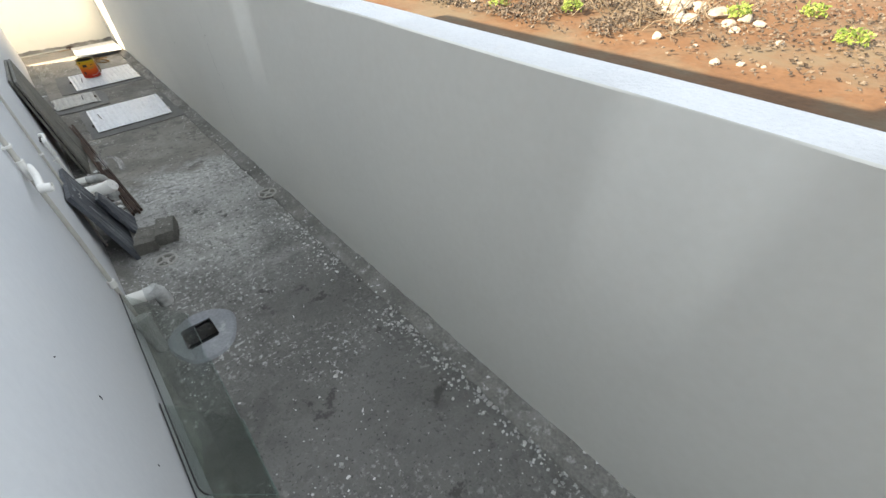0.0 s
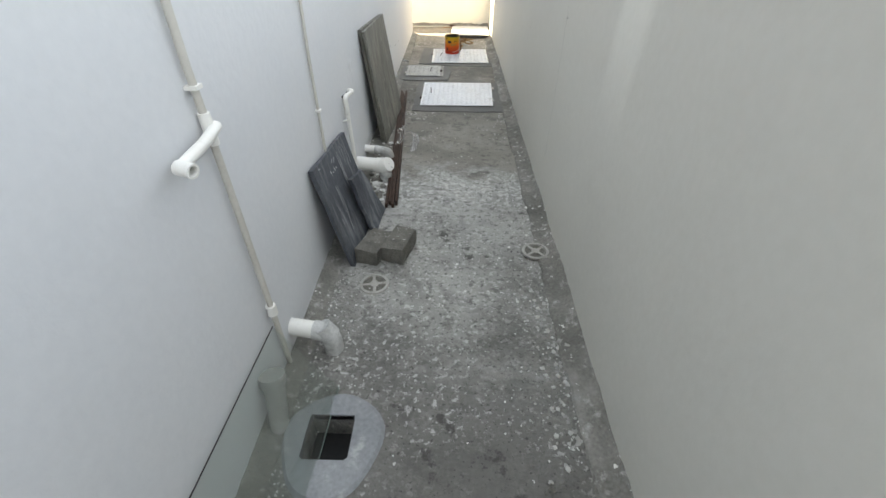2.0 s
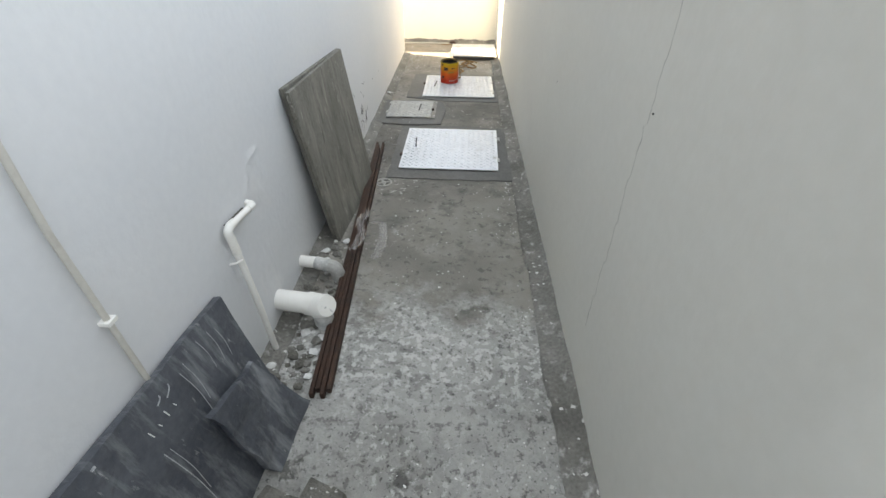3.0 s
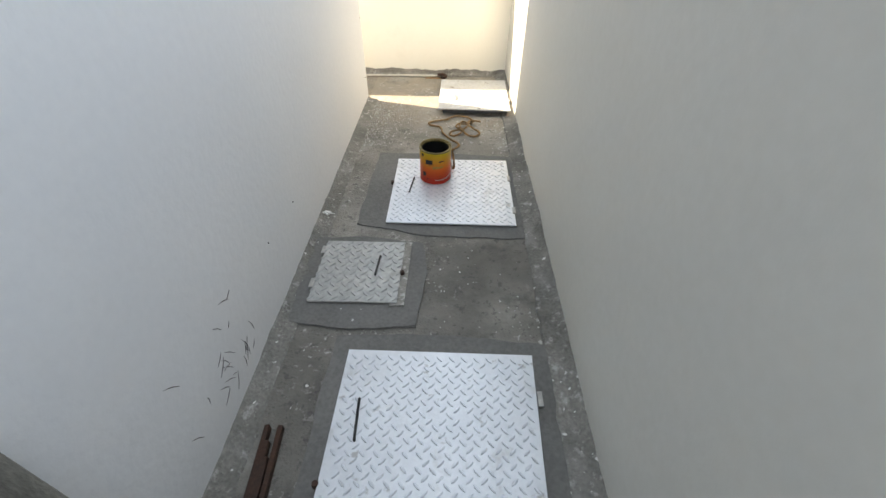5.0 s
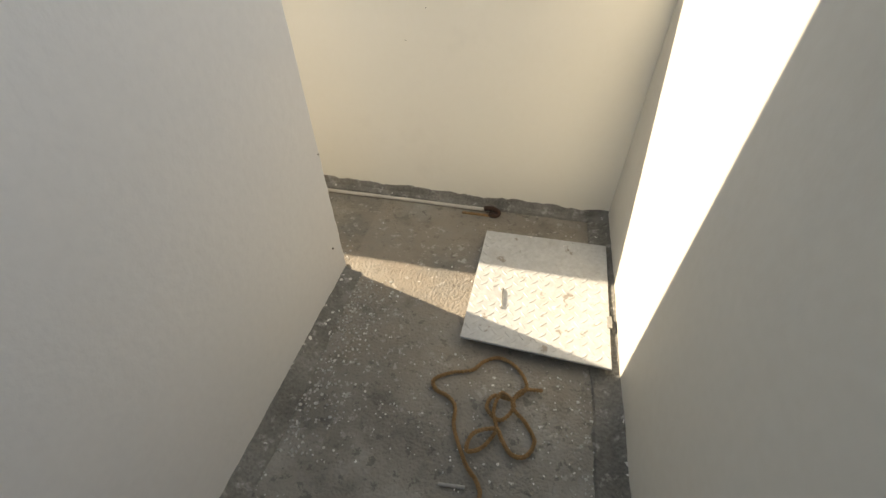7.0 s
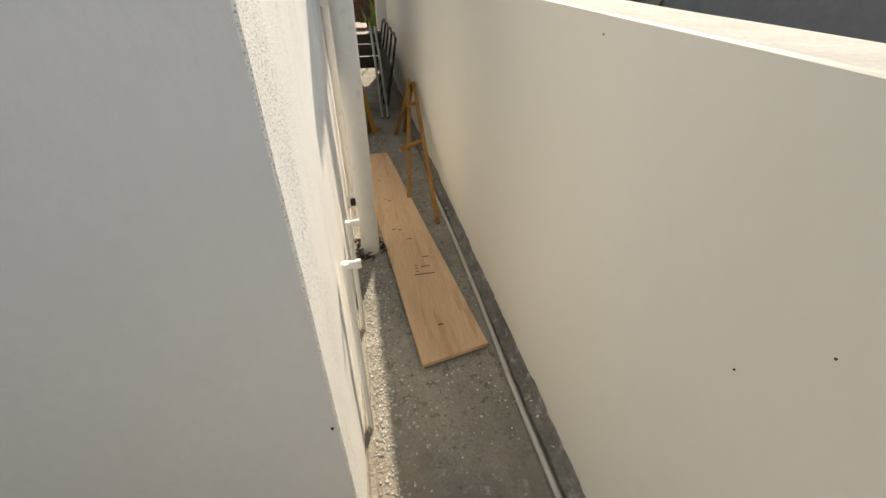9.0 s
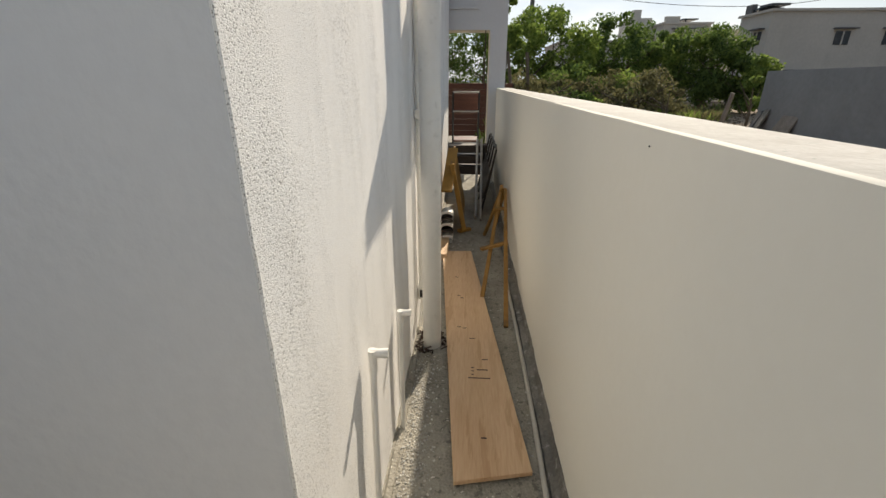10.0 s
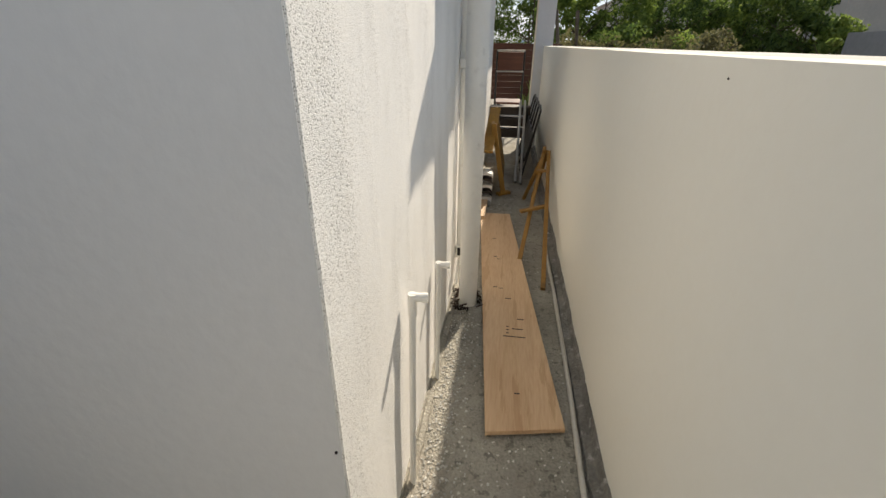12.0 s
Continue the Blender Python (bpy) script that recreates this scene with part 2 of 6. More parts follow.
mx = nt.nodes.new("ShaderNodeMixRGB")
mx.inputs[2].default_value = (0.27, 0.262, 0.25, 1)
nt.links.new(pit_shade.outputs[0], mx.inputs[0])
nt.links.new(b.inputs["Base Color"].links[0].from_socket, mx.inputs[1])
nt.links.new(mx.outputs[0], b.inputs["Base Color"])
# one compound wall in two tones: rear lightened for bounced sun, side darkened for shade
M["compound_paint_lit"] = stains(mat("compound_paint_lit", (0.845, 0.82, 0.74), (0.87, 0.845, 0.765), 1.1, 0.8, 0.06, 35, fine=0.06), 1.7, (0.64, 0.615, 0.545), 0.6, 0.8, 0.3)
M["side_paint_shaded"] = stains(mat("side_paint_shaded", (0.615, 0.602, 0.555), (0.65, 0.637, 0.585), 1.1, 0.8, 0.08, 35, fine=0.06), 1.7, (0.53, 0.515, 0.47), 0.6, 0.8, 0.3)
# side coping, with the blue of the skylight put into its colour
M["coping_skylit"] = stains(mat("coping_skylit", (0.60, 0.61, 0.62), (0.66, 0.66, 0.66), 5, 0.85, 0.4, 90, fine=0.15), 14, (0.60, 0.58, 0.54), 0.60, 0.75, 0.35)
conc = mat("concrete", (0.165, 0.16, 0.148), (0.275, 0.267, 0.248), 3.4, 0.92, 0.9, 90, fine=0.6)
stains(conc, 1.5, (0.40, 0.392, 0.365), 0.45, 0.62, 0.65, offset=3.1)
stains(conc, 4.2, (0.10, 0.097, 0.09), 0.55, 0.66, 0.7, offset=7.7)
zone(conc, -6.1, -4.9, (0.45, 0.443, 0.42), 0.62)
stains(conc, 9, (0.14, 0.136, 0.126), 0.53, 0.60, 0.65, offset=14.0, cluster=(1.6, 0.42, 0.58))
stains(conc, 26, (0.13, 0.126, 0.118), 0.55, 0.60, 0.7, offset=15.5)
zone(conc, -5.5, -6.4, (0.11, 0.106, 0.098), 0.66)
stains(conc, 2.6, (0.19, 0.183, 0.17), 0.5, 0.62, 0.5, offset=11.0)
stains(conc, 27, (0.48, 0.475, 0.45), 0.56, 0.63, 0.40, offset=1.3, cluster=(1.3, 0.46, 0.60))
stains(conc, 42, (0.60, 0.59, 0.565), 0.56, 0.61, 0.65, offset=2.9, cluster=(2.2, 0.42, 0.60))
stains(conc, 60, (0.06, 0.058, 0.053), 0.59, 0.63, 0.8, offset=5.9)
stains(conc, 30, (0.62, 0.615, 0.59), 0.515, 0.57, 0.7, offset=4.4, along=(-4.62, 0.34))
stains(conc, 3.4, (0.055, 0.053, 0.048), 0.63, 0.66, 0.75, offset=21.0)
spots(conc, 30, 0.24, (0.68, 0.67, 0.645), 1.4, 0.48, 0.95)


def screed_layers(m):
    stains(m, 3.3, (0.40, 0.38, 0.342), 0.50, 0.68, 0.6, offset=2.2)
    stains(m, 5.0, (0.085, 0.082, 0.077), 0.55, 0.68, 0.65, offset=6.4)
    stains(m, 2.3, (0.10, 0.096, 0.086), 0.38, 0.58, 0.62, offset=12.4, along=(-2.3, 1.3))
    stains(m, 28, (0.09, 0.086, 0.08), 0.58, 0.62, 0.6, offset=16.1)
    stains(m, 34, (0.55, 0.535, 0.50), 0.585, 0.62, 0.75, offset=3.9, cluster=(1.8, 0.46, 0.62))
    stains(m, 3.0, (0.34, 0.285, 0.222), 0.38, 0.60, 0.55, offset=8.8, along=(0.10, 0.75))
    spots(m, 34, 0.24, (0.68, 0.665, 0.63), 1.6, 0.48, 1.0)


second_coat(conc, (0.19, 0.178, 0.158), (0.285, 0.268, 0.238), 2.4, 1, -4.52, -4.28, screed_layers)
M["concrete"] = conc
M["haunch"] = spots(stains(stains(stains(mat("haunch", (0.14, 0.135, 0.12), (0.25, 0.24, 0.22), 4, 0.93, 0.9, 80, fine=0.5), 3, (0.085, 0.082, 0.075), 0.5, 0.7, 0.6), 22, (0.60, 0.59, 0.56), 0.56, 0.68, 0.55, offset=4), 3.5, (0.36, 0.35, 0.33), 0.52, 0.7, 0.6, offset=8), 36, 0.3, (0.68, 0.67, 0.64), 2.0, 0.42, 0.8)
M["mortar"] = spots(stains(mat("mortar", (0.13, 0.127, 0.12), (0.185, 0.18, 0.17), 2.2, 0.85, 0.25, 70, fine=0.3), 4, (0.10, 0.10, 0.095), 0.55, 0.75, 0.5), 34, 0.2, (0.55, 0.54, 0.52), 2, 0.55, 1.1)
M["floor_b"] = spots(stains(stains(mat("floor_b", (0.25, 0.236, 0.20), (0.38, 0.358, 0.305), 3, 0.92, 0.8, 110, fine=0.5), 6, (0.42, 0.395, 0.34), 0.52, 0.66, 0.6), 30, (0.09, 0.085, 0.075), 0.56, 0.61, 0.6, offset=6), 60, 0.30, (0.68, 0.65, 0.59), 2.0, 0.40, 0.95)
second_coat(M["floor_b"], (0.16, 0.152, 0.138), (0.25, 0.237, 0.213), 2.4, 0, -0.45, -0.10, screed_layers)
M["collar"] = stains(mat("collar", (0.22, 0.228, 0.24), (0.29, 0.298, 0.31), 4, 0.85, 0.25, 70, fine=0.3), 16, (0.5, 0.5, 0.49), 0.58, 0.7, 0.6)
M["plate"] = stains(stains(mat("plate", (0.62, 0.64, 0.67), (0.74, 0.76, 0.79), 5, 0.38, 0.15, 50, metal=0.35, fine=0.2), 7, (0.40, 0.39, 0.37), 0.58, 0.72, 0.6), 11, (0.24, 0.22, 0.19), 0.62, 0.66, 0.6, offset=3)
# dusty rear coping, its cream toned down to offset the strong sun
M["coping_dust_sunlit"] = stains(stains(mat("coping_dust_sunlit", (0.52, 0.505, 0.465), (0.59, 0.57, 0.53), 5, 0.9, 0.15, 90, fine=0.2), 9, (0.44, 0.415, 0.375), 0.5, 0.68, 0.5, (1, 1.5, 1)), 60, (0.33, 0.38, 0.34), 0.62, 0.68, 0.5)
M["plate_tread"] = mat("plate_tread", (0.56, 0.585, 0.62), (0.76, 0.785, 0.82), 25, 0.33, 0.1, 80, metal=0.35)
M["plate_cream"] = spots(stains(stains(mat("plate_cream", (0.47, 0.475, 0.47), (0.55, 0.555, 0.55), 4, 0.5, 0.15, 60, metal=0.15, fine=0.25), 5, (0.38, 0.36, 0.32), 0.52, 0.72, 0.6), 13, (0.22, 0.175, 0.13), 0.61, 0.65, 0.7), 24, 0.32, (0.74, 0.72, 0.68), 2.5, 0.45, 0.9)
M["plate_old"] = stains(mat("plate_old", (0.36, 0.36, 0.35), (0.48, 0.48, 0.46), 6, 0.5, 0.15, 50, metal=0.35, fine=0.3), 9, (0.20, 0.19, 0.17), 0.55, 0.75, 0.6)
M["plate_frame"] = stains(mat("plate_frame", (0.20, 0.19, 0.17), (0.30, 0.29, 0.265), 12, 0.7, 0.3, 70, metal=0.2, fine=0.4), 26, (0.55, 0.54, 0.51), 0.56, 0.62, 0.7)
M["steel"] = mat("steel", (0.36, 0.35, 0.33), (0.5, 0.49, 0.47), 20, 0.4, 0.1, 100, metal=0.8)
M["rust"] = mat("rust", (0.065, 0.033, 0.022), (0.038, 0.026, 0.021), 14, 0.7, 0.3, 120, metal=0.2, fine=0.4)
M["pvc"] = stains(mat("pvc", (0.78, 0.765, 0.72), (0.83, 0.815, 0.775), 8, 0.5, 0.05, 60, fine=0.1), 18, (0.52, 0.50, 0.45), 0.58, 0.72, 0.5)
M["pvc_wall"] = stains(mat("pvc_wall", (0.50, 0.475, 0.425), (0.58, 0.56, 0.51), 8, 0.6, 0.05, 60, fine=0.1), 16, (0.40, 0.37, 0.32), 0.52, 0.7, 0.6)
M["pvc_dirty"] = stains(mat("pvc_dirty", (0.42, 0.42, 0.41), (0.6, 0.6, 0.58), 9, 0.65, 0.3, 80, fine=0.3), 12, (0.22, 0.22, 0.21), 0.45, 0.65, 0.8)
M["pvc_grey"] = stains(mat("pvc_grey", (0.30, 0.30, 0.28), (0.40, 0.39, 0.37), 9, 0.7, 0.3, 80, fine=0.3), 12, (0.5, 0.5, 0.48), 0.55, 0.7, 0.7)
M["slate"] = stains(stains(mat("slate", (0.055, 0.06, 0.072), (0.10, 0.108, 0.12), 5, 0.6, 0.4, 60, fine=0.35), 7, (0.26, 0.27, 0.28), 0.50, 0.68, 0.75, (1, 3, 0.5)), 20, (0.45, 0.45, 0.45), 0.63, 0.72, 0.7, (2, 2, 0.4), 5)
M["board"] = stains(stains(stains(mat("board", (0.135, 0.128, 0.11), (0.205, 0.197, 0.172), 3, 0.75, 0.4, 60, fine=0.45, stretch=(1, 2.5, 0.9)), 5, (0.30, 0.288, 0.255), 0.52, 0.68, 0.55, (1, 3.5, 0.6)), 7, (0.06, 0.057, 0.05), 0.54, 0.66, 0.6, (1, 3.5, 0.6), 4), 20, (0.46, 0.445, 0.41), 0.63, 0.68, 0.7, (1, 3, 0.45), 9)
M["brick"] = spots(stains(mat("cement_brick", (0.12, 0.115, 0.10), (0.20, 0.19, 0.17), 12, 0.95, 0.9, 140, fine=0.5), 16, (0.07, 0.068, 0.06), 0.5, 0.7, 0.7), 60, 0.35, (0.5, 0.49, 0.46), 6, 0.5, 0.8)
M["grate"] = stains(mat("grate", (0.33, 0.32, 0.295), (0.44, 0.425, 0.39), 20, 0.6, 0.2, 90, metal=0.2), 40, (0.22, 0.2, 0.18), 0.55, 0.7, 0.7)
M["black"] = mat("black", (0.012, 0.012, 0.012), (0.02, 0.02, 0.02), 8, 0.6, 0.1, 60)
M["rope"] = mat("rope", (0.26, 0.155, 0.07), (0.36, 0.225, 0.11), 60, 0.95, 1.0, 260, fine=0.5)
M["ply"] = stains(stains(mat("ply", (0.60, 0.40, 0.235), (0.68, 0.475, 0.295), 2.2, 0.6, 0.15, 40, fine=0.25, stretch=(0.35, 3.5, 3.5)), 2.0, (0.47, 0.275, 0.15), 0.5, 0.66, 0.5, (0.5, 6, 6), 2), 9, (0.42, 0.235, 0.12), 0.56, 0.60, 0.4, (0.25, 2.2, 2.2), 5)
M["ply_edge"] = mat("ply_edge", (0.33, 0.17, 0.085), (0.42, 0.24, 0.13), 6, 0.8, 0.3, 80)
M["yellow_wood"] = stains(mat("yellow_wood", (0.31, 0.16, 0.03), (0.42, 0.23, 0.05), 4, 0.55, 0.2, 60, fine=0.3, stretch=(1, 1, 1)), 8, (0.2, 0.10, 0.03), 0.55, 0.75, 0.6)
M["trestle_wood"] = stains(mat("trestle_wood", (0.25, 0.13, 0.03), (0.34, 0.185, 0.05), 5, 0.65, 0.25, 60, fine=0.3), 9, (0.10, 0.06, 0.025), 0.52, 0.72, 0.6)
M["dark_wood"] = mat("dark_wood", (0.085, 0.035, 0.025), (0.13, 0.055, 0.035), 5, 0.5, 0.2, 50, stretch=(1, 0.3, 4))
M["brown_paint"] = mat("brown_paint", (0.045, 0.034, 0.028), (0.06, 0.046, 0.038), 3, 0.6, 0.05, 50)
M["cream_paint"] = mat("cream_paint", (0.70, 0.64, 0.52), (0.75, 0.69, 0.57), 2, 0.8, 0.05, 50, fine=0.08)
M["ink"] = mat("ink", (0.03, 0.025, 0.03), (0.05, 0.04, 0.04), 20, 0.8, 0)
M["crack"] = mat("crack", (0.07, 0.065, 0.058), (0.12, 0.112, 0.10), 20, 0.9, 0)
M["chalk"] = mat("chalk", (0.30, 0.31, 0.32), (0.44, 0.45, 0.46), 60, 0.9, 0.1, 120)
M["white_mark"] = mat("white_mark", (0.62, 0.62, 0.60), (0.72, 0.72, 0.70), 20, 0.9, 0.2, 80)
M["soil"] = stains(stains(mat("soil", (0.085, 0.042, 0.019), (0.112, 0.058, 0.027), 0.8, 0.97, 0.8, 14, fine=0.35), 0.45, (0.10, 0.08, 0.052), 0.48, 0.62, 0.8), 2.2, (0.14, 0.085, 0.05), 0.55, 0.75, 0.6, offset=4)
nt, b = shader(M["soil"])
tc = nt.nodes.new("ShaderNodeTexCoord")
sx = nt.nodes.new("ShaderNodeSeparateXYZ")
nt.links.new(tc.outputs["Object"], sx.inputs[0])
zone = nt.nodes.new("ShaderNodeMapRange")
zone.inputs[1].default_value, zone.inputs[2].default_value, zone.inputs[3].default_value, zone.inputs[4].default_value = -7, 1, 0.85, 0
nt.links.new(sx.outputs[0], zone.inputs[0])
mx = nt.nodes.new("ShaderNodeMixRGB")
mx.inputs[2].default_value = (0.235, 0.185, 0.13, 1)
old = b.inputs["Base Color"].links[0].from_socket
nt.links.new(zone.outputs[0], mx.inputs[0])
nt.links.new(old, mx.inputs[1])
nt.links.new(mx.outputs[0], b.inputs["Base Color"])
M["stone"] = mat("stone", (0.20, 0.17, 0.14), (0.30, 0.265, 0.225), 5, 0.95, 0.6, 30)
M["far_wall"] = stains(mat("far_wall", (0.43, 0.41, 0.375), (0.48, 0.46, 0.42), 0.5, 0.9, 0.1, 8, fine=0.1), 0.7, (0.33, 0.315, 0.285), 0.55, 0.8, 0.5, (1, 1, 0.3))
M["grey_wall"] = stains(mat("grey_wall", (0.20, 0.207, 0.212), (0.245, 0.252, 0.257), 0.6, 0.9, 0.2, 10, fine=0.15), 1.0, (0.2, 0.2, 0.2), 0.55, 0.8, 0.5)
M["bark"] = mat("bark", (0.085, 0.066, 0.046), (0.145, 0.118, 0.085), 5, 0.95, 0.8, 30)
M["pole"] = mat("pole", (0.10, 0.10, 0.10), (0.15, 0.15, 0.15), 3, 0.9, 0.3, 30)
# hill colour includes the blue haze of the air before it
M["hill_hazed"] = mat("hill_hazed", (0.20, 0.27, 0.34), (0.24, 0.31, 0.38), 0.01, 1, 0)
M["window_dark"] = mat("window_dark", (0.03, 0.035, 0.04), (0.05, 0.055, 0.06), 2, 0.25, 0)
M["mesh_grey"] = mat("mesh_grey", (0.03, 0.03, 0.03), (0.055, 0.055, 0.055), 10, 0.5, 0.1, 60, metal=0.5)


def leaf_mat(name, c1, c2):
    m = bpy.data.materials.new(name)
    m.use_nodes = True
    nt, b = shader(m)
    g = nt.nodes.new("ShaderNodeNewGeometry")
    rp = nt.nodes.new("ShaderNodeValToRGB")
    rp.color_ramp.elements[0].color = (*c1, 1)
    rp.color_ramp.elements[1].color = (*c2, 1)
    nt.links.new(g.outputs["Random Per Island"], rp.inputs[0])
    nt.links.new(rp.outputs[0], b.inputs["Base Color"])
    b.inputs["Roughness"].default_value = 0.7
    tl = nt.nodes.new("ShaderNodeBsdfTranslucent")
    nt.links.new(rp.outputs[0], tl.inputs[0])
    mix = nt.nodes.new("ShaderNodeMixShader")
    mix.inputs[0].default_value = 0.45
    nt.links.new(b.outputs[0], mix.inputs[1])
    nt.links.new(tl.outputs[0], mix.inputs[2])
    nt.links.new(mix.outputs[0], nt.nodes["Material Output"].inputs[0])
    return m


M["leaf"] = leaf_mat("leaf", (0.04, 0.078, 0.018), (0.17, 0.24, 0.055))
M["leaf_dry"] = leaf_mat("leaf_dry", (0.065, 0.068, 0.03), (0.20, 0.185, 0.085))
M["leaf_light"] = leaf_mat("leaf_light", (0.09, 0.15, 0.028), (0.28, 0.36, 0.08))
M["debris"] = leaf_mat("debris", (0.035, 0.026, 0.02), (0.22, 0.18, 0.14))
M["chips"] = leaf_mat("chips", (0.38, 0.37, 0.35), (0.80, 0.79, 0.76))

# paint can print: yellow above, running to red below
m = mat("can_print", (0.72, 0.50, 0.02), (0.80, 0.58, 0.03), 9, 0.35, 0.05, 40, fine=0.1)
nt, b = shader(m)
tc = nt.nodes.new("ShaderNodeTexCoord")
sx = nt.nodes.new("ShaderNodeSeparateXYZ")
nt.links.new(tc.outputs["Object"], sx.inputs[0])
rp = nt.nodes.new("ShaderNodeValToRGB")
rp.color_ramp.elements[0].position, rp.color_ramp.elements[0].color = 0.03, (0.40, 0.025, 0.01, 1)
rp.color_ramp.elements[1].position, rp.color_ramp.elements[1].color = 0.20, (0.55, 0.40, 0.015, 1)
e = rp.color_ramp.elements.new(0.09)
e.color = (0.62, 0.10, 0.01, 1)
nt.links.new(sx.outputs[2], rp.inputs[0])
nt.links.new(rp.outputs[0], b.inputs["Base Color"])
M["can_rim"] = stains(mat("can_rim", (0.10, 0.075, 0.03), (0.20, 0.15, 0.05), 12, 0.4, 0.05, 60, metal=0.4), 30, (0.55, 0.50, 0.36), 0.6, 0.66, 0.7)
M["can_print"] = stains(m, 16, (0.12, 0.06, 0.02), 0.6, 0.7, 0.7)

g = bpy.data.materials.new("glass")
g.use_nodes = True
nt, b = shader(g)
clear = nt.nodes.new("ShaderNodeBsdfTransparent")
clear.inputs[0].default_value = (0.93, 0.953, 0.942, 1)
gloss = nt.nodes.new("ShaderNodeBsdfGlossy")
gloss.inputs["Roughness"].default_value = 0.04
lw = nt.nodes.new("ShaderNodeLayerWeight")
pw = nt.nodes.new("ShaderNodeMath")
pw.operation = "POWER"
pw.inputs[1].default_value = 4.0
nt.links.new(lw.outputs["Facing"], pw.inputs[0])
gf = nt.nodes.new("ShaderNodeMapRange")
gf.inputs[3].default_value, gf.inputs[4].default_value = 0.09, 0.6
nt.links.new(pw.outputs[0], gf.inputs[0])
gx = nt.nodes.new("ShaderNodeMixShader")
nt.links.new(gf.outputs[0], gx.inputs[0])
nt.links.new(clear.outputs[0], gx.inputs[1])
nt.links.new(gloss.outputs[0], gx.inputs[2])
nt.links.new(gx.outputs[0], nt.nodes["Material Output"].inputs[0])
nt.nodes.remove(b)
M["glass"] = g
M["glass_edge"] = mat("glass_edge", (0.10, 0.15, 0.135), (0.16, 0.21, 0.19), 20, 0.3, 0)
g = bpy.data.materials.new("film")
g.use_nodes = True
nt, b = shader(g)
b.inputs["Base Color"].default_value = (0.85, 0.82, 0.8, 1)
b.inputs["Roughness"].default_value = 0.25
b.inputs["Alpha"].default_value = 0.2
M["film"] = g


# ---- building helpers ----
def mesh_of(name, bm, material, smooth=False):
    me = bpy.data.meshes.new(name)
    bmesh.ops.recalc_face_normals(bm, faces=bm.faces)
    bm.to_mesh(me)
    bm.free()
    me.materials.append(M[material])
    if smooth:
        me.shade_smooth()
        me.set_sharp_from_angle(angle=radians(40))
    return me


def part(name, bm, material, parent, label="", smooth=False):
    ob = new(name, mesh_of(name, bm, material, smooth))
    ob.parent = parent
    if label:
        ob["label"] = label
    return ob


def thing(name, label, category, m=None, group=""):
    ob = new(name)
    ob.empty_display_size = 0.1
    if m is not None:
        ob.matrix_basis = m
    return tagged(ob, label, category, group)


def solid(name, bm, material, label, category, m=None, group="", kind="", smooth=False):
    ob = new(name, mesh_of(name, bm, material, smooth))
    if m is not None:
        ob.matrix_basis = m
    return tagged(ob, label, category, group, kind)


def box(x0, x1, y0, y1, z0, z1, bevel=0.0, bm=None, m=None, wobble=0.0):
    bm = bm or bmesh.new()
    r = bmesh.ops.create_cube(bm, size=1)
    vs = r["verts"]
    for v in vs:
        v.co = Vector((x0 + (v.co.x + 0.5) * (x1 - x0), y0 + (v.co.y + 0.5) * (y1 - y0), z0 + (v.co.z + 0.5) * (z1 - z0)))
        if wobble:
            v.co += Vector((random.uniform(-1, 1), random.uniform(-1, 1), random.uniform(-1, 1))) * wobble
    if bevel:
        es = list({e for v in vs for e in v.link_edges})
        vs = bmesh.ops.bevel(bm, geom=es, offset=bevel, segments=2, affect="EDGES", profile=0.6)["verts"] and vs
    if m is not None:
        bmesh.ops.transform(bm, matrix=m, verts=bm.verts)
    return bm


def smooth_line(points, steps=6):
    """A curve through the points."""
    p = [Vector(q) for q in points]
    out = []
    for i in range(len(p) - 1):
        a, b_, c, d = p[max(i - 1, 0)], p[i], p[i + 1], p[min(i + 2, len(p) - 1)]
        for k in range(steps):
            t = k / steps
            out.append(0.5 * (2 * b_ + (c - a) * t + (2 * a - 5 * b_ + 4 * c - d) * t * t + (3 * b_ - a - 3 * c + d) * t ** 3))
    return out + [p[-1]]


def tube(points, r, segs=12, bm=None, cap=True):
    bm = bm or bmesh.new()
    pts = [Vector(q) for q in points]
    up = None
    rings = []
    for i, p in enumerate(pts):
        d = (pts[min(i + 1, len(pts) - 1)] - pts[max(i - 1, 0)]).normalized()
        if up is None:
            up = Vector((0, 0, 1)) if abs(d.z) < 0.9 else Vector((1, 0, 0))
        side = d.cross(up).normalized()
        up = side.cross(d).normalized()
        rr = r[i] if isinstance(r, (list, tuple)) else r
        rings.append([bm.verts.new(p + (side * math.cos(a) + up * math.sin(a)) * rr) for a in [2 * math.pi * k / segs for k in range(segs)]])
    for a, b_ in zip(rings, rings[1:]):
        for k in range(segs):
            bm.faces.new((a[k], a[(k + 1) % segs], b_[(k + 1) % segs], b_[k]))
    if cap:
        bm.faces.new(rings[0][::-1])
        bm.faces.new(rings[-1])
    return bm


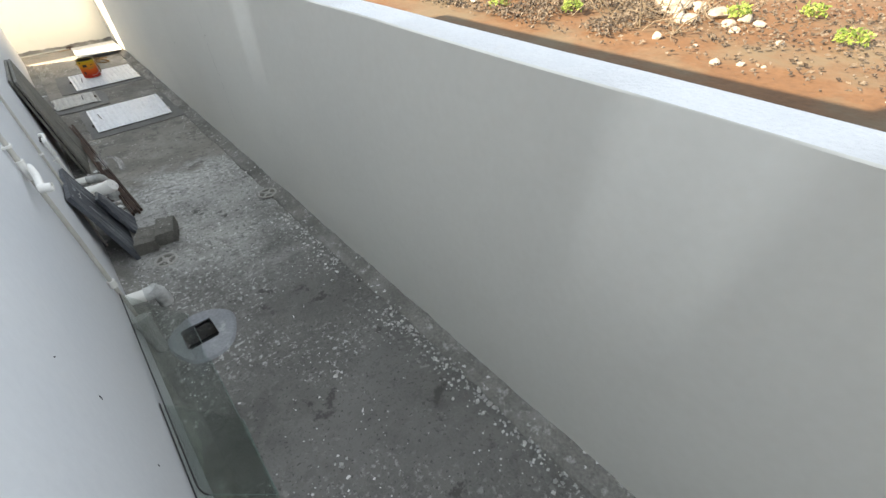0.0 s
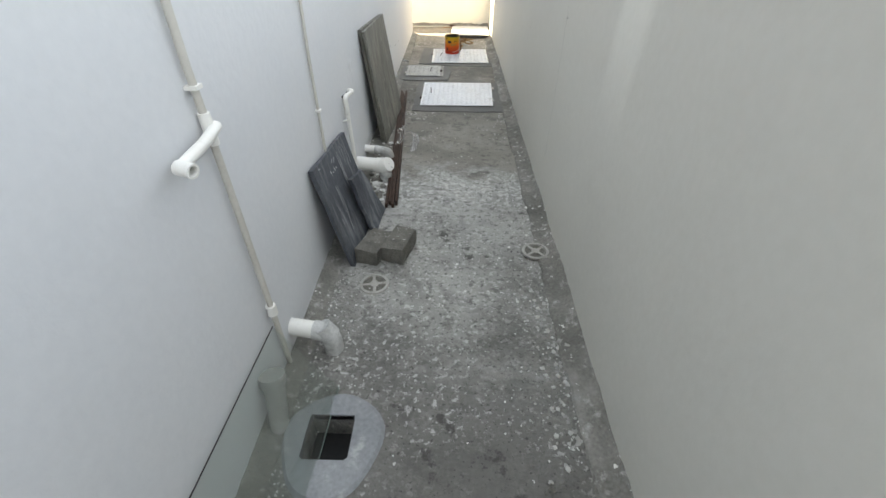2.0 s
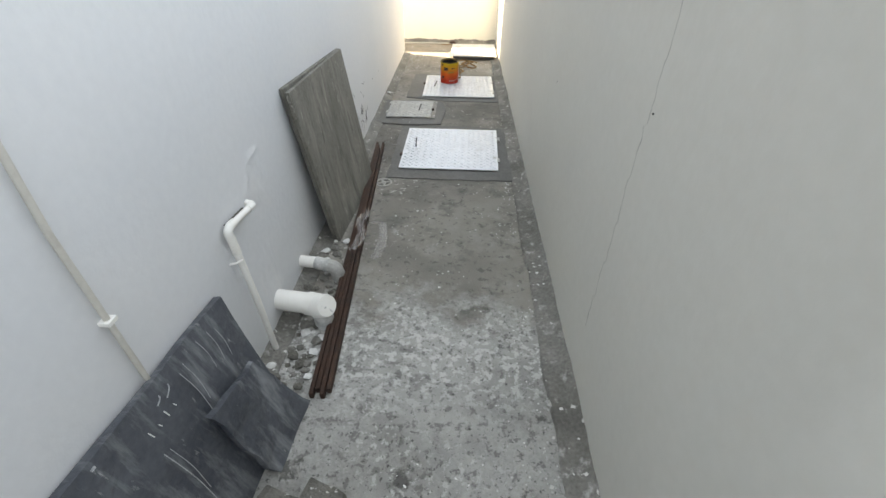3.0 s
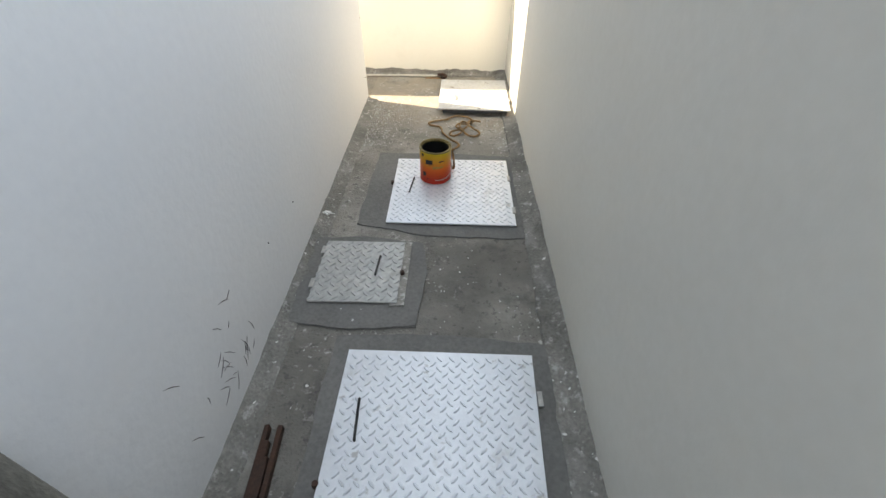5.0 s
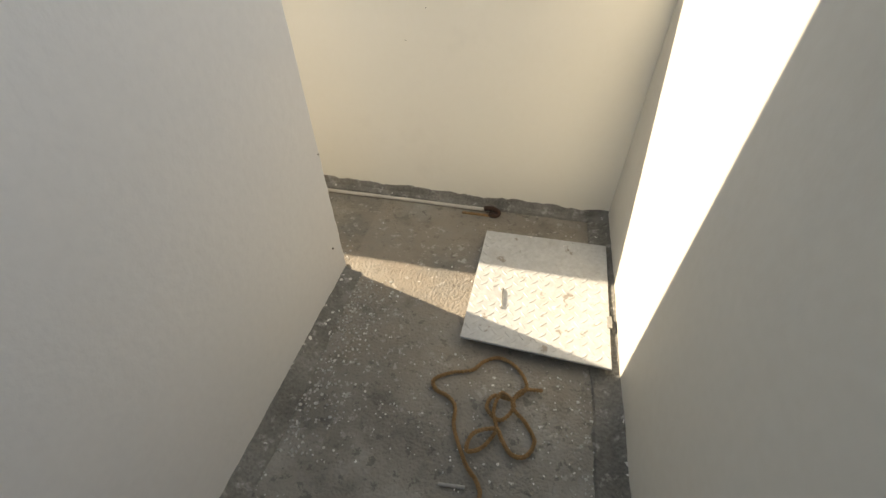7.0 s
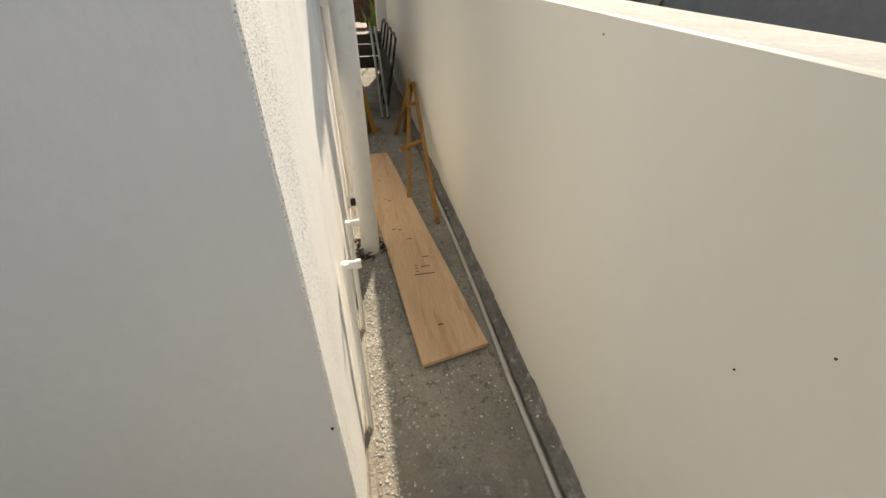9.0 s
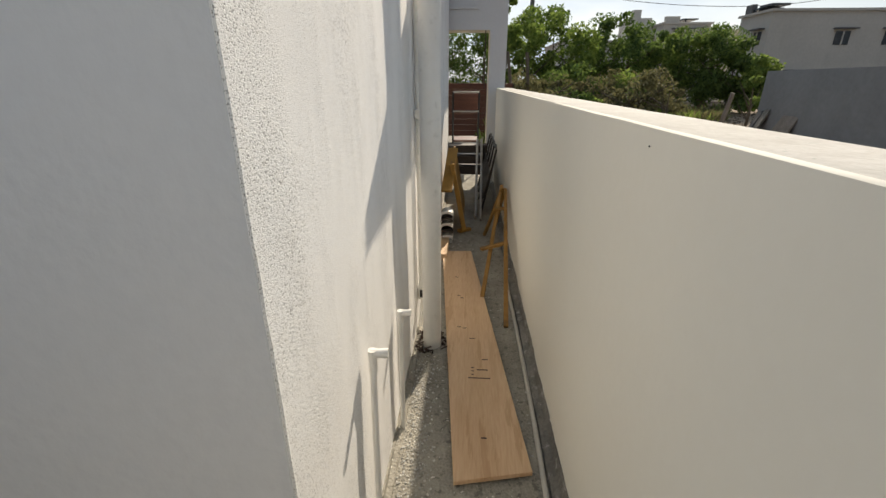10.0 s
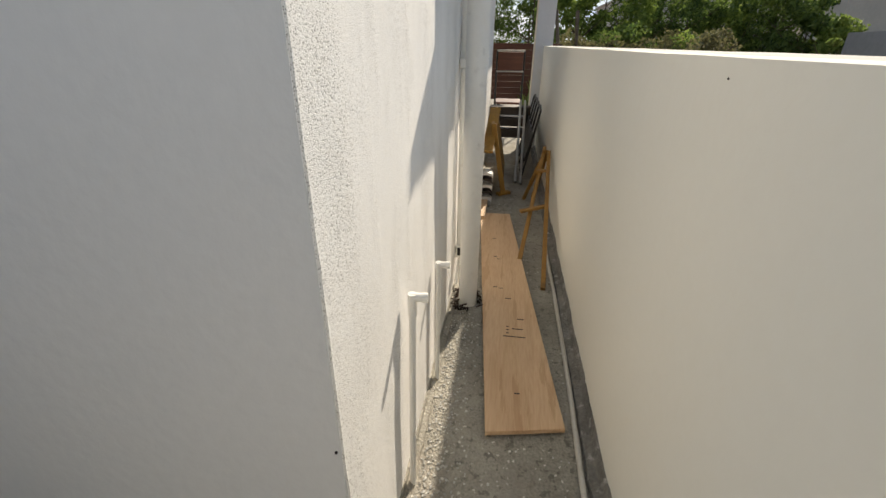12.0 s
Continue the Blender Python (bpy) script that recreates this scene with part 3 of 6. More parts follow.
def hollow(p, q, r, wall, segs=20, bm=None):
    """An open pipe end: outer and inner skin and a ring at the mouth q."""
    bm = bm or bmesh.new()
    p, q = Vector(p), Vector(q)
    d = (q - p).normalized()
    up = Vector((0, 0, 1)) if abs(d.z) < 0.9 else Vector((1, 0, 0))
    s = d.cross(up).normalized()
    up = s.cross(d)

    def ring(c, rr):
        return [bm.verts.new(c + (s * math.cos(a) + up * math.sin(a)) * rr) for a in [2 * math.pi * k / segs for k in range(segs)]]
    rs = [ring(p, r), ring(q, r), ring(q, r - wall), ring(p + (q - p) * 0.3, r - wall)]
    for a, b_ in zip(rs, rs[1:]):
        for k in range(segs):
            bm.faces.new((a[k], a[(k + 1) % segs], b_[(k + 1) % segs], b_[k]))
    bm.faces.new(rs[-1])
    bm.faces.new(rs[0][::-1])
    return bm


def slab(corners, z0, z1, bevel=0.0, bm=None):
    """An upright prism over the corners of its plan."""
    bm = bm or bmesh.new()
    low = [bm.verts.new((x, y, z0)) for x, y in corners]
    top = [bm.verts.new((x, y, z1)) for x, y in corners]
    n = len(corners)
    bm.faces.new(low[::-1])
    f = bm.faces.new(top)
    for k in range(n):
        bm.faces.new((low[k], low[(k + 1) % n], top[(k + 1) % n], top[k]))
    if bevel:
        bmesh.ops.bevel(bm, geom=list(f.edges), offset=bevel, segments=2, affect="EDGES")
    return bm


def sheet(a, b_, c, d, t, bevel=0.002, bm=None, rag=0.0):
    """A board with the face a b c d and the thickness t behind it."""
    bm = bm or bmesh.new()
    a, b_, c, d = [Vector(v) for v in (a, b_, c, d)]
    n = (b_ - a).cross(d - a).normalized()
    f = [bm.verts.new(v) for v in (a, b_, c, d)]
    k = [bm.verts.new(v - n * t) for v in (a, b_, c, d)]
    bm.faces.new(f)
    bm.faces.new(k[::-1])
    for i in range(4):
        bm.faces.new((f[i], k[i], k[(i + 1) % 4], f[(i + 1) % 4]))
    if rag:
        bmesh.ops.subdivide_edges(bm, edges=list(bm.edges), cuts=5, use_grid_fill=True)
        for v in bm.verts:
            v.co += noise.noise_vector(v.co * 14) * rag
    elif bevel:
        bmesh.ops.bevel(bm, geom=list(bm.edges), offset=bevel, segments=1, affect="EDGES")
    return bm


def ragged(corners, step=0.04, amount=0.012, seed=0.0):
    """The outline of the corners, cut fine and worn."""
    out = []
    n = len(corners)
    for i in range(n):
        a, b_ = Vector((*corners[i], 0)), Vector((*corners[(i + 1) % n], 0))
        k = max(1, int((b_ - a).length / step))
        for j in range(k):
            p = a.lerp(b_, j / k)
            q = noise.noise_vector(p * 9 + Vector((seed, seed, 0))) * amount
            out.append((p.x + q.x, p.y + q.y))
    return out


# ---- structure ----
WA, WB, HA, HB = 1.15, 0.60, 1.405, 1.205


def structure(name, bm, material, label, category="wall", smooth=False):
    return solid(name, bm, material, label, category, kind="structure", smooth=smooth)


# ground outside: one sheet to the horizon, finer near the place
bm = bmesh.new()
xs = sorted(set([-600, -300, -150, -80] + [-60 + 2.0 * i for i in range(56)] + [80, 150, 300, 600]))
ys = sorted(set([-600, -300, -150, -60, -30, -20] + [-16 + 1.6 * i for i in range(48)] + [80, 150, 300, 600]))
grid = {}
for i, x in enumerate(xs):
    for j, y in enumerate(ys):
        far = -12 < x < 2.2 and -11.5 < y < 2.0
        z = -0.12 if far else -0.12 + 0.10 * noise.noise(Vector((x * 0.23, y * 0.23, 1))) + 0.03 * noise.noise(Vector((x, y, 3)))
        grid[i, j] = bm.verts.new((x, y, z))
for i in range(len(xs) - 1):
    for j in range(len(ys) - 1):
        bm.faces.new((grid[i, j], grid[i + 1, j], grid[i + 1, j + 1], grid[i, j + 1]))
structure("ground", bm, "soil", "orange and tan bare soil of the empty plots around the house", "ground", smooth=True)

# floor of the side passage, with the square drain hole left open
HX0, HX1, HY0, HY1 = 0.143, 0.297, -6.366, -6.211
bm = bmesh.new()
for x0, x1, y0, y1 in ((0, WA, -10.5, HY0), (0, WA, HY1, WB), (0, HX0, HY0, HY1), (HX1, WA, HY0, HY1)):
    box(x0, x1, y0, y1, -0.3, 0, bm=bm)
structure("floor", bm, "concrete", "stained grey concrete floor of the side passage with paint splashes", "floor")
# black plate stands for the shade deep in the drain hole
bm = box(HX0 - 0.01, HX1 + 0.01, HY0 - 0.01, HY1 + 0.01, -0.118, -0.112)
structure("floor_pit", bm, "black", "bottom of the square drain hole, coloured black for the shade in it", "floor")
structure("floor_rear", box(-12, 0, -0.6, WB, -0.3, -0.002), "floor_b", "tan grey concrete floor of the narrow rear passage", "floor")

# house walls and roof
structure("wall_house_side", box(-0.2, 0, -10.5, -0.004, 0, 3.65), "house_paint_dimmed", "white painted plaster wall of the house along the passage")
structure("wall_house_rear", box(-5.2, -0.2, -0.2, -0.004, 0, 3.65), "rough_paint_lit", "white rough plaster wall of the house, sunlit")
bm = bmesh.new()
cols = [-5.2 + 0.04 * i for i in range(131)]
levels = [0.05 * i for i in range(74)]
vv = {}
for i, x in enumerate(cols):
    for j, z in enumerate(levels):
        n = noise.noise(Vector((x * 5, 0, z * 5)))
        vv[i, j] = bm.verts.new((x + (-0.008 * abs(noise.noise(Vector((3, 3, z * 11)))) - 0.0005 if i == 130 else 0), 0.0005 + 0.002 * n, z))
for i in range(130):
    for j in range(73):
        bm.faces.new((vv[i, j], vv[i + 1, j], vv[i + 1, j + 1], vv[i, j + 1]))
for j in range(73):
    a, b_ = vv[130, j], vv[130, j + 1]
    bm.faces.new((a, bm.verts.new((a.co.x, -0.006, a.co.z)), bm.verts.new((b_.co.x, -0.006, b_.co.z)), b_))
structure("wall_render_coat", bm, "rough_paint_lit", "rough sponge-finished white plaster coat on the sunlit house wall", smooth=True)
structure("wall_house_west", box(-5.2, -5.0, -10.5, -0.2, 0, 3.65), "house_paint_dimmed", "white painted wall closing the house")
structure("wall_house_south", box(-5.0, -0.2, -10.5, -10.3, 0, 3.65), "house_paint_dimmed", "white painted wall closing the house")
structure("roof", box(-5.25, 0.03, -10.55, 0.03, 3.65, 3.77), "house_paint_dimmed", "flat concrete roof of the house", "roof")
# unseen block, added only to stretch the house shadow over the soil
structure("wall_shadow_block", box(-4.0, -1.0, -10.5, -6.0, 3.77, 5.8), "house_paint_dimmed", "unseen block on the flat roof, added to lengthen the shadow on the soil")


def wall_run(name, a, b_, thick, z0, z1, label, paint, top_paint):
    """A plastered compound wall from a to b, thick to its left, with slightly uneven faces and top."""
    bm = bmesh.new()
    a, b_ = Vector((*a, 0)), Vector((*b_, 0))
    d = (b_ - a).normalized()
    side = Vector((-d.y, d.x, 0))
    n = int((b_ - a).length / 0.12)
    rows = []
    for i in range(n + 1):
        p = a.lerp(b_, i / n)
        w = 0.003 * noise.noise(p * 1.7)
        tz = z1 + 0.002 * noise.noise(p * 3.1)
        prof = [(w, z0), (w, z1 * 0.5), (w, tz - 0.004), (0.005, tz), (thick - 0.012, tz + 0.002), (thick, tz - 0.012), (thick, z0)]
        rows.append([bm.verts.new((p.x + side.x * o, p.y + side.y * o, z)) for o, z in prof])
    for r, s in zip(rows, rows[1:]):
        for k in range(6):
            bm.faces.new((r[k], s[k], s[k + 1], r[k + 1]))
    bm.faces.new(rows[0])
    bm.faces.new(rows[-1][::-1])
    ob = structure(name, bm, paint, label, smooth=True)
    ob.data.materials.append(M[top_paint])
    for face in ob.data.polygons:
        if face.normal.z > 0.85:
            face.material_index = 1
    return ob


# the rear run's paler paint carries part of its bounced sunlight
wall_run("wall_compound_side", (WA, WB + 0.17), (WA, -10.5), 0.145, -0.3, HA, "off-white plastered compound wall along the side passage", "side_paint_shaded", "coping_skylit")
wall_run("wall_compound_rear", (-5.3, WB), (WA, WB), 0.165, -0.3, HB, "cream plastered compound wall along the rear passage", "compound_paint_lit", "coping_dust_sunlit")


def haunch(name, a, b_, width, height, label, seed, material="haunch"):
    """A rough mortar fillet along the foot of a wall; a to b is the wall's line, the fillet lies to its left."""
    bm = bmesh.new()
    a, b_ = Vector((*a, 0)), Vector((*b_, 0))
    d = (b_ - a).normalized()
    side = Vector((-d.y, d.x, 0))
    n = int((b_ - a).length / 0.025)
    rows = []
    for i in range(n + 1):
        p = a.lerp(b_, i / n)
        q = p * 6 + Vector((seed, 0, seed))
        w = width * (1 + 0.16 * noise.noise(q * 0.4) + 0.10 * noise.noise(q * 3))
        h = height * (1 + 0.35 * noise.noise(q * 0.8 + Vector((9, 9, 9))) + 0.22 * noise.noise(q * 4))
        prof = [(-0.004, -0.01), (-0.004, h), (0.006, h * 0.98), (w * 0.35, h * (0.45 + 0.2 * noise.noise(q * 2))), (w * 0.93, h * 0.25), (w, 0.002), (w + 0.004, -0.01)]
        rows.append([bm.verts.new((p.x + side.x * o, p.y + side.y * o, z)) for o, z in prof])
    for r, s in zip(rows, rows[1:]):
        for k in range(6):
            bm.faces.new((r[k], s[k], s[k + 1], r[k + 1]))
    return structure(name, bm, material, label, "skirting", smooth=True)


haunch("baseboard_side", (WA, -10.4), (WA, WB), 0.095, 0.040, "rough speckled mortar fillet along the compound wall", 1.0)
haunch("baseboard_house", (0, -0.01), (0, -10.4), 0.075, 0.030, "rough speckled mortar fillet along the house wall", 5.0)
haunch("baseboard_rear", (WA, WB), (-5.2, WB), 0.045, 0.055, "rough dark mortar fillet along the rear compound wall", 8.0)
haunch("baseboard_pier", (-5.2, 0), (-0.005, 0), 0.028, 0.03, "pale mortar fillet along the sunlit house wall", 3.0, "floor_b")


def wpart(name, bm, material, parent, label="", smooth=False):
    """A part whose mesh is given in world places; its thing stands upright at its own base."""
    root = parent.parent or parent
    bmesh.ops.translate(bm, vec=-root.location, verts=bm.verts)
    return part(name, bm, material, parent, label, smooth)


def stand(name, label, category, base, group=""):
    return thing(name, label, category, Matrix.Translation(base), group)


def wsolid(name, bm, material, label, category, base, group="", kind="", smooth=False):
    bmesh.ops.translate(bm, vec=-Vector(base), verts=bm.verts)
    return solid(name, bm, material, label, category, Matrix.Translation(base), group, kind, smooth)


# ---- side passage: floor pieces ----
def mortar_bed(corners, top, label, base, seed):
    wsolid("mortar_bed", slab(ragged(corners, 0.04, 0.012, seed), -0.004, top, 0.004), "mortar", label, "mortar bed", (*base, 0), "mortar beds round the covers", smooth=True)


mortar_bed([(0.25, -3.25), (1.07, -3.26), (1.085, -2.40), (0.62, -2.365), (0.25, -2.38)], 0.008, "smooth dark grey mortar bed round a steel cover", (0.65, -2.8), 1)
mortar_bed([(0.03, -2.325), (0.30, -2.355), (0.56, -2.33), (0.585, -2.02), (0.55, -1.81), (0.27, -1.775), (0.025, -1.785)], 0.012, "smooth grey mortar bed round the small steel cover", (0.26, -2.0), 2)
mortar_bed([(0.20, -1.66), (0.58, -1.755), (1.07, -1.755), (1.085, -0.93), (0.66, -0.90), (0.22, -0.90)], 0.007, "smooth dark grey mortar bed under a steel cover and paint can", (0.65, -1.3), 3)
ring = [(0.235 + 0.165 * math.cos(a) * (1 + 0.08 * math.sin(3 * a)), -6.308 + 0.185 * math.sin(a)) for a in [2 * math.pi * k / 40 for k in range(40)]]
bm = bmesh.new()
outer = [bm.verts.new((max(x, 0.015), y, 0.001)) for x, y in ring]
inner = [bm.verts.new((max(0.235 + (x - 0.235) * 0.93, 0.02), -6.308 + (y + 6.308) * 0.93, 0.012)) for x, y in ring]


def on_square(x, y):
    cx, cy, hx, hy = (HX0 + HX1) / 2, (HY0 + HY1) / 2, (HX1 - HX0) / 2, (HY1 - HY0) / 2
    dx, dy = x - 0.235, y + 6.308
    k = max(abs(dx) / hx, abs(dy) / hy)
    return cx + dx / k, cy + dy / k


edge = [bm.verts.new((*on_square(x, y), 0.010)) for x, y in ring]
deep = [bm.verts.new((v.co.x, v.co.y, -0.02)) for v in edge]
for r, q in ((outer, inner), (inner, edge), (edge, deep)):
    for k in range(40):
        bm.faces.new((r[k], r[(k + 1) % 40], q[(k + 1) % 40], q[k]))
wsolid("drain_surround", bm, "collar", "smooth bluish mortar collar round a square drain hole", "drain", (0.235, -6.308, 0), smooth=True)


def tread_plate(name, corners, z, material, label, handle, lugs, step=0.031, thick=0.006, rise=0.0040):
    """A chequered steel cover: plate, raised bars, bent-rod handle, hinge lugs and knob; the corners run near left, near right, far right, far left."""
    cx = sum(c[0] for c in corners) / 4
    cy = sum(c[1] for c in corners) / 4
    th = stand(name, label, "manhole cover", (cx, cy, z - thick), "steel covers in the passage floor")
    wpart("plate", slab(corners, z - thick, z, 0.002), material, th)
    a, b_, c, d = [Vector((*q, 0)) for q in corners]
    w, l = (b_ - a).length, (d - a).length
    bm = bmesh.new()
    # basket weave: a grid turned by 45 degrees, each bar pointing at the middle of the next
    n = int((w + l) / step)
    for i in range(-n, n + 1):
        for j in range(-n, n + 1):
            u = 0.5 + (i - j) * step * 0.7071 / w
            v = 0.5 + (i + j) * step * 0.7071 / l
            if not (0.02 < u < 0.98 and 0.02 < v < 0.98) or random.random() < 0.03:
                continue
            p = a.lerp(b_, u).lerp(d.lerp(c, u), v)
            ang = radians(45 if (i + j) % 2 else -45)
            ax, ay = Vector((math.cos(ang), math.sin(ang), 0)), Vector((-math.sin(ang), math.cos(ang), 0))
            L, W_ = step * 0.56, step * 0.17
            base = [bm.verts.new(p + ax * L * q + ay * W_ * r + Vector((0, 0, z - 0.001))) for q, r in ((-1, 0), (-0.45, -1), (0.45, -1), (1, 0), (0.45, 1), (-0.45, 1))]
            top = [bm.verts.new(p + ax * L * q * 0.7 + ay * W_ * r * 0.35 + Vector((0, 0, z + rise))) for q, r in ((-1, 0), (-0.5, -1), (0.5, -1), (1, 0), (0.5, 1), (-0.5, 1))]
            bm.faces.new(top)
            for k in range(6):
                bm.faces.new((base[k], base[(k + 1) % 6], top[(k + 1) % 6], top[k]))
    tr = wpart("tread", bm, "plate_tread" if material == "plate" else material, th, "raised lozenge bars of the chequer plate", True)
    tr["kind"] = "stuff"
    (hx, hy), (kx, ky) = handle
    h0, h1 = Vector((hx, hy, z)), Vector((kx, ky, z))
    wpart("handle", tube(smooth_line([h0, h0 + Vector((0, 0, 0.006)), h0.lerp(h1, 0.10) + Vector((0, 0, 0.009)), h0.lerp(h1, 0.90) + Vector((0, 0, 0.009)), h1 + Vector((0, 0, 0.006)), h1], 3), 0.0045, 8), "steel" if material == "plate_cream" else "mesh_grey", th, "bent steel rod handle", True)
    for x, y in lugs:
        wpart("hinge", box(x - 0.010, x + 0.008, y - 0.028, y + 0.028, z - thick - 0.002, z + 0.006, 0.003), "steel", th, "welded steel hinge lug")
    return th


cover_a = tread_plate("manhole_cover", [(0.313, -3.135), (0.978, -3.142), (1.002, -2.460), (0.316, -2.455)], 0.022, "plate", "silver painted chequer-plate steel cover set flush in mortar", ((0.392, -2.66), (0.400, -2.80)), [(0.988, -3.0), (1.008, -2.64)])
cover_b = tread_plate("manhole_cover", [(0.094, -2.222), (0.468, -2.220), (0.469, -1.828), (0.094, -1.827)], 0.026, "plate_old", "small dull grey chequer-plate steel cover beside the house wall", ((0.365, -1.94), (0.358, -2.06)), [(0.090, -2.12), (0.090, -1.90)], 0.036)
cover_c = tread_plate("manhole_cover", [(0.352, -1.664), (1.026, -1.670), (1.028, -1.001), (0.350, -1.0)], 0.022, "plate", "silver painted chequer-plate steel cover under the paint can", ((0.468, -1.235), (0.452, -1.385)), [(1.026, -1.22), (1.026, -1.54)])
wpart("frame", slab([(0.440, -2.232), (0.500, -2.228), (0.503, -1.818), (0.440, -1.820)], 0.004, 0.0195, 0.001), "plate_frame", cover_b, "dirty steel frame strip")
sheet4 = [(0.573, -0.282), (1.118, -0.305), (1.126, 0.340), (0.581, 0.335)]
tread_plate("manhole_cover", sheet4, 0.052, "plate_cream", "raised cream-painted steel cover in the sunlit corner", ((0.700, -0.02), (0.705, -0.115)), [(1.12, -0.1)], 0.036, 0.008, 0.0022)
wsolid("cover_kerb", slab(ragged([(0.605, -0.235), (1.10, -0.25), (1.11, 0.31), (0.61, 0.305)], 0.05, 0.006, 4), -0.003, 0.043), "mortar", "low mortar kerb carrying the raised steel cover", "kerb", (0.85, 0.03, 0), smooth=True)
for cover, at in ((cover_a, (0.308, -2.93, 0.012)), (cover_c, (0.345, -1.28, 0.012)), (cover_b, (0.475, -2.04, 0.0195))):
    wpart("knob", tube([Vector(at), Vector(at) + Vector((0, 0, 0.016))], [0.012, 0.009], 10), "rust", cover, "small rusty lock knob", True)


def rosette(x, y, r, turn, label, z=0.0):
    """A round cast drain grate with spokes."""
    th = thing("drain_grate", label, "drain grate", pose(x, y, z, 0, 0, turn), "round drain grates")
    bm = bmesh.new()
    seg = 36

    def circ(rr, z):
        return [bm.verts.new((rr * math.cos(2 * math.pi * k / seg), rr * math.sin(2 * math.pi * k / seg), z)) for k in range(seg)]
    rs = [circ(r, 0), circ(r, 0.006), circ(r - 0.003, 0.008), circ(r - 0.012, 0.008), circ(r - 0.014, 0.001)]
    for p, q in zip(rs, rs[1:]):
        for k in range(seg):
            bm.faces.new((p[k], p[(k + 1) % seg], q[(k + 1) % seg], q[k]))
    part("rim", bm, "grate", th, smooth=True)
    for k in range(4):
        part("spoke", box(r * 0.22, r - 0.011, -0.007, 0.007, 0.001, 0.007, 0.002, m=pose(0, 0, 0, 0, 0, 90 * k)), "grate", th)
    part("hub", tube([(0, 0, 0.0), (0, 0, 0.007), (0, 0, 0.010)], [r * 0.3, r * 0.3, r * 0.2], 18), "grate", th, smooth=True)
    # no hole is cut; a dark disc gives the shade between the spokes
    bm = tube([(0, 0, 0.0005), (0, 0, 0.0015)], r - 0.011, 28)
    part("opening", bm, "brick", th, "flat dark disc in place of the shaded hole under the grate")


rosette(0.258, -5.538, 0.068, 10, "round cream drain grate on the stained concrete floor")
rosette(1.046, -5.280, 0.068, 40, "round cream drain grate near the compound wall", 0.011)
rosette(0.240, -3.316, 0.055, 20, "pale round drain grate beside the steel bars")


# ---- pipes on the house wall ----
def clip(th, p, r):
    p = Vector(p)
    wpart("clip", box(0.0, p.x + r + 0.002, p.y - r - 0.003, p.y + r + 0.003, p.z - 0.005, p.z + 0.005, 0.001), "pvc", th, "white pipe clip")


th = stand("water_pipe", "thin white pipe down the house wall with an open side outlet", "pipe", (0, -6.073, 0.04))
wpart("riser", tube([(0.016, -6.017, 0.04), (0.018, -6.023, 0.6), (0.016, -6.026, 1.1), (0.016, -6.004, 1.62)], 0.0095, 12), "pvc_wall", th, smooth=True)
wpart("collar", tube([(0.017, -6.021, 0.30), (0.017, -6.021, 0.34)], 0.017, 12), "pvc", th, smooth=True)
clip(th, (0.016, -6.026, 1.05), 0.012)
wpart("tee", tube([(0.018, -6.026, 0.91), (0.018, -6.026, 0.99)], 0.0145, 14), "pvc", th, smooth=True)
arm = wpart("outlet_arm", tube(smooth_line([(0.03, -6.010, 0.952), (0.042, -6.10, 0.948), (0.046, -6.216, 0.945)], 4), 0.0135, 14), "pvc", th, smooth=True)
wpart("mouth", hollow((0.04, -6.221, 0.945), (0.078, -6.231, 0.941), 0.0165, 0.005), "pvc", th, "open threaded elbow", True)
wpart("upper_elbow", hollow((0.016, -6.004, 1.60), (0.055, -6.004, 1.63), 0.019, 0.006), "pvc", th, smooth=True)

th = stand("conduit", "thin white conduit running up the house wall", "pipe", (0, -5.142, 0.35))
wpart("riser", tube([(0.012, -5.142, 0.02), (0.012, -5.142, 0.9), (0.012, -5.111, 1.3), (0.012, -5.111, 2.2)], 0.0065, 10), "pvc_wall", th, smooth=True)
clip(th, (0.012, -5.142, 0.68), 0.010)

th = stand("water_pipe", "white pipe bent over on the house wall among fresh plaster", "pipe", (0, -4.680, 0.02))
wpart("riser", tube([(0.03, -4.660, 0.0), (0.03, -4.670, 0.3), (0.026, -4.684, 0.555)], 0.0112, 14), "pvc", th, smooth=True)
wpart("collar", tube([(0.027, -4.681, 0.49), (0.026, -4.684, 0.56)], 0.0135, 14), "pvc", th, smooth=True)
wpart("elbow", tube(smooth_line([(0.026, -4.684, 0.55), (0.026, -4.688, 0.578), (0.027, -4.672, 0.590), (0.027, -4.645, 0.587)], 5), 0.0135, 14), "pvc", th, smooth=True)
wpart("arm", tube([(0.027, -4.655, 0.587), (0.026, -4.528, 0.571)], 0.0105, 14), "pvc", th, smooth=True)
wpart("end_elbow", tube(smooth_line([(0.026, -4.545, 0.573), (0.026, -4.515, 0.570), (0.004, -4.504, 0.570)], 5), 0.0128, 14), "pvc", th, smooth=True)
wpart("clip", tube([(0.0, -4.700, 0.462), (0.022, -4.697, 0.466), (0.040, -4.682, 0.470)], 0.004, 8), "pvc", th, "white pipe clip", True)
wpart("mortar_gap", tube([(0.006, -4.66, 0.583), (0.006, -4.60, 0.576), (0.006, -4.54, 0.569)], 0.006, 6), "crack", th, "dark open gap behind the pipe", True)


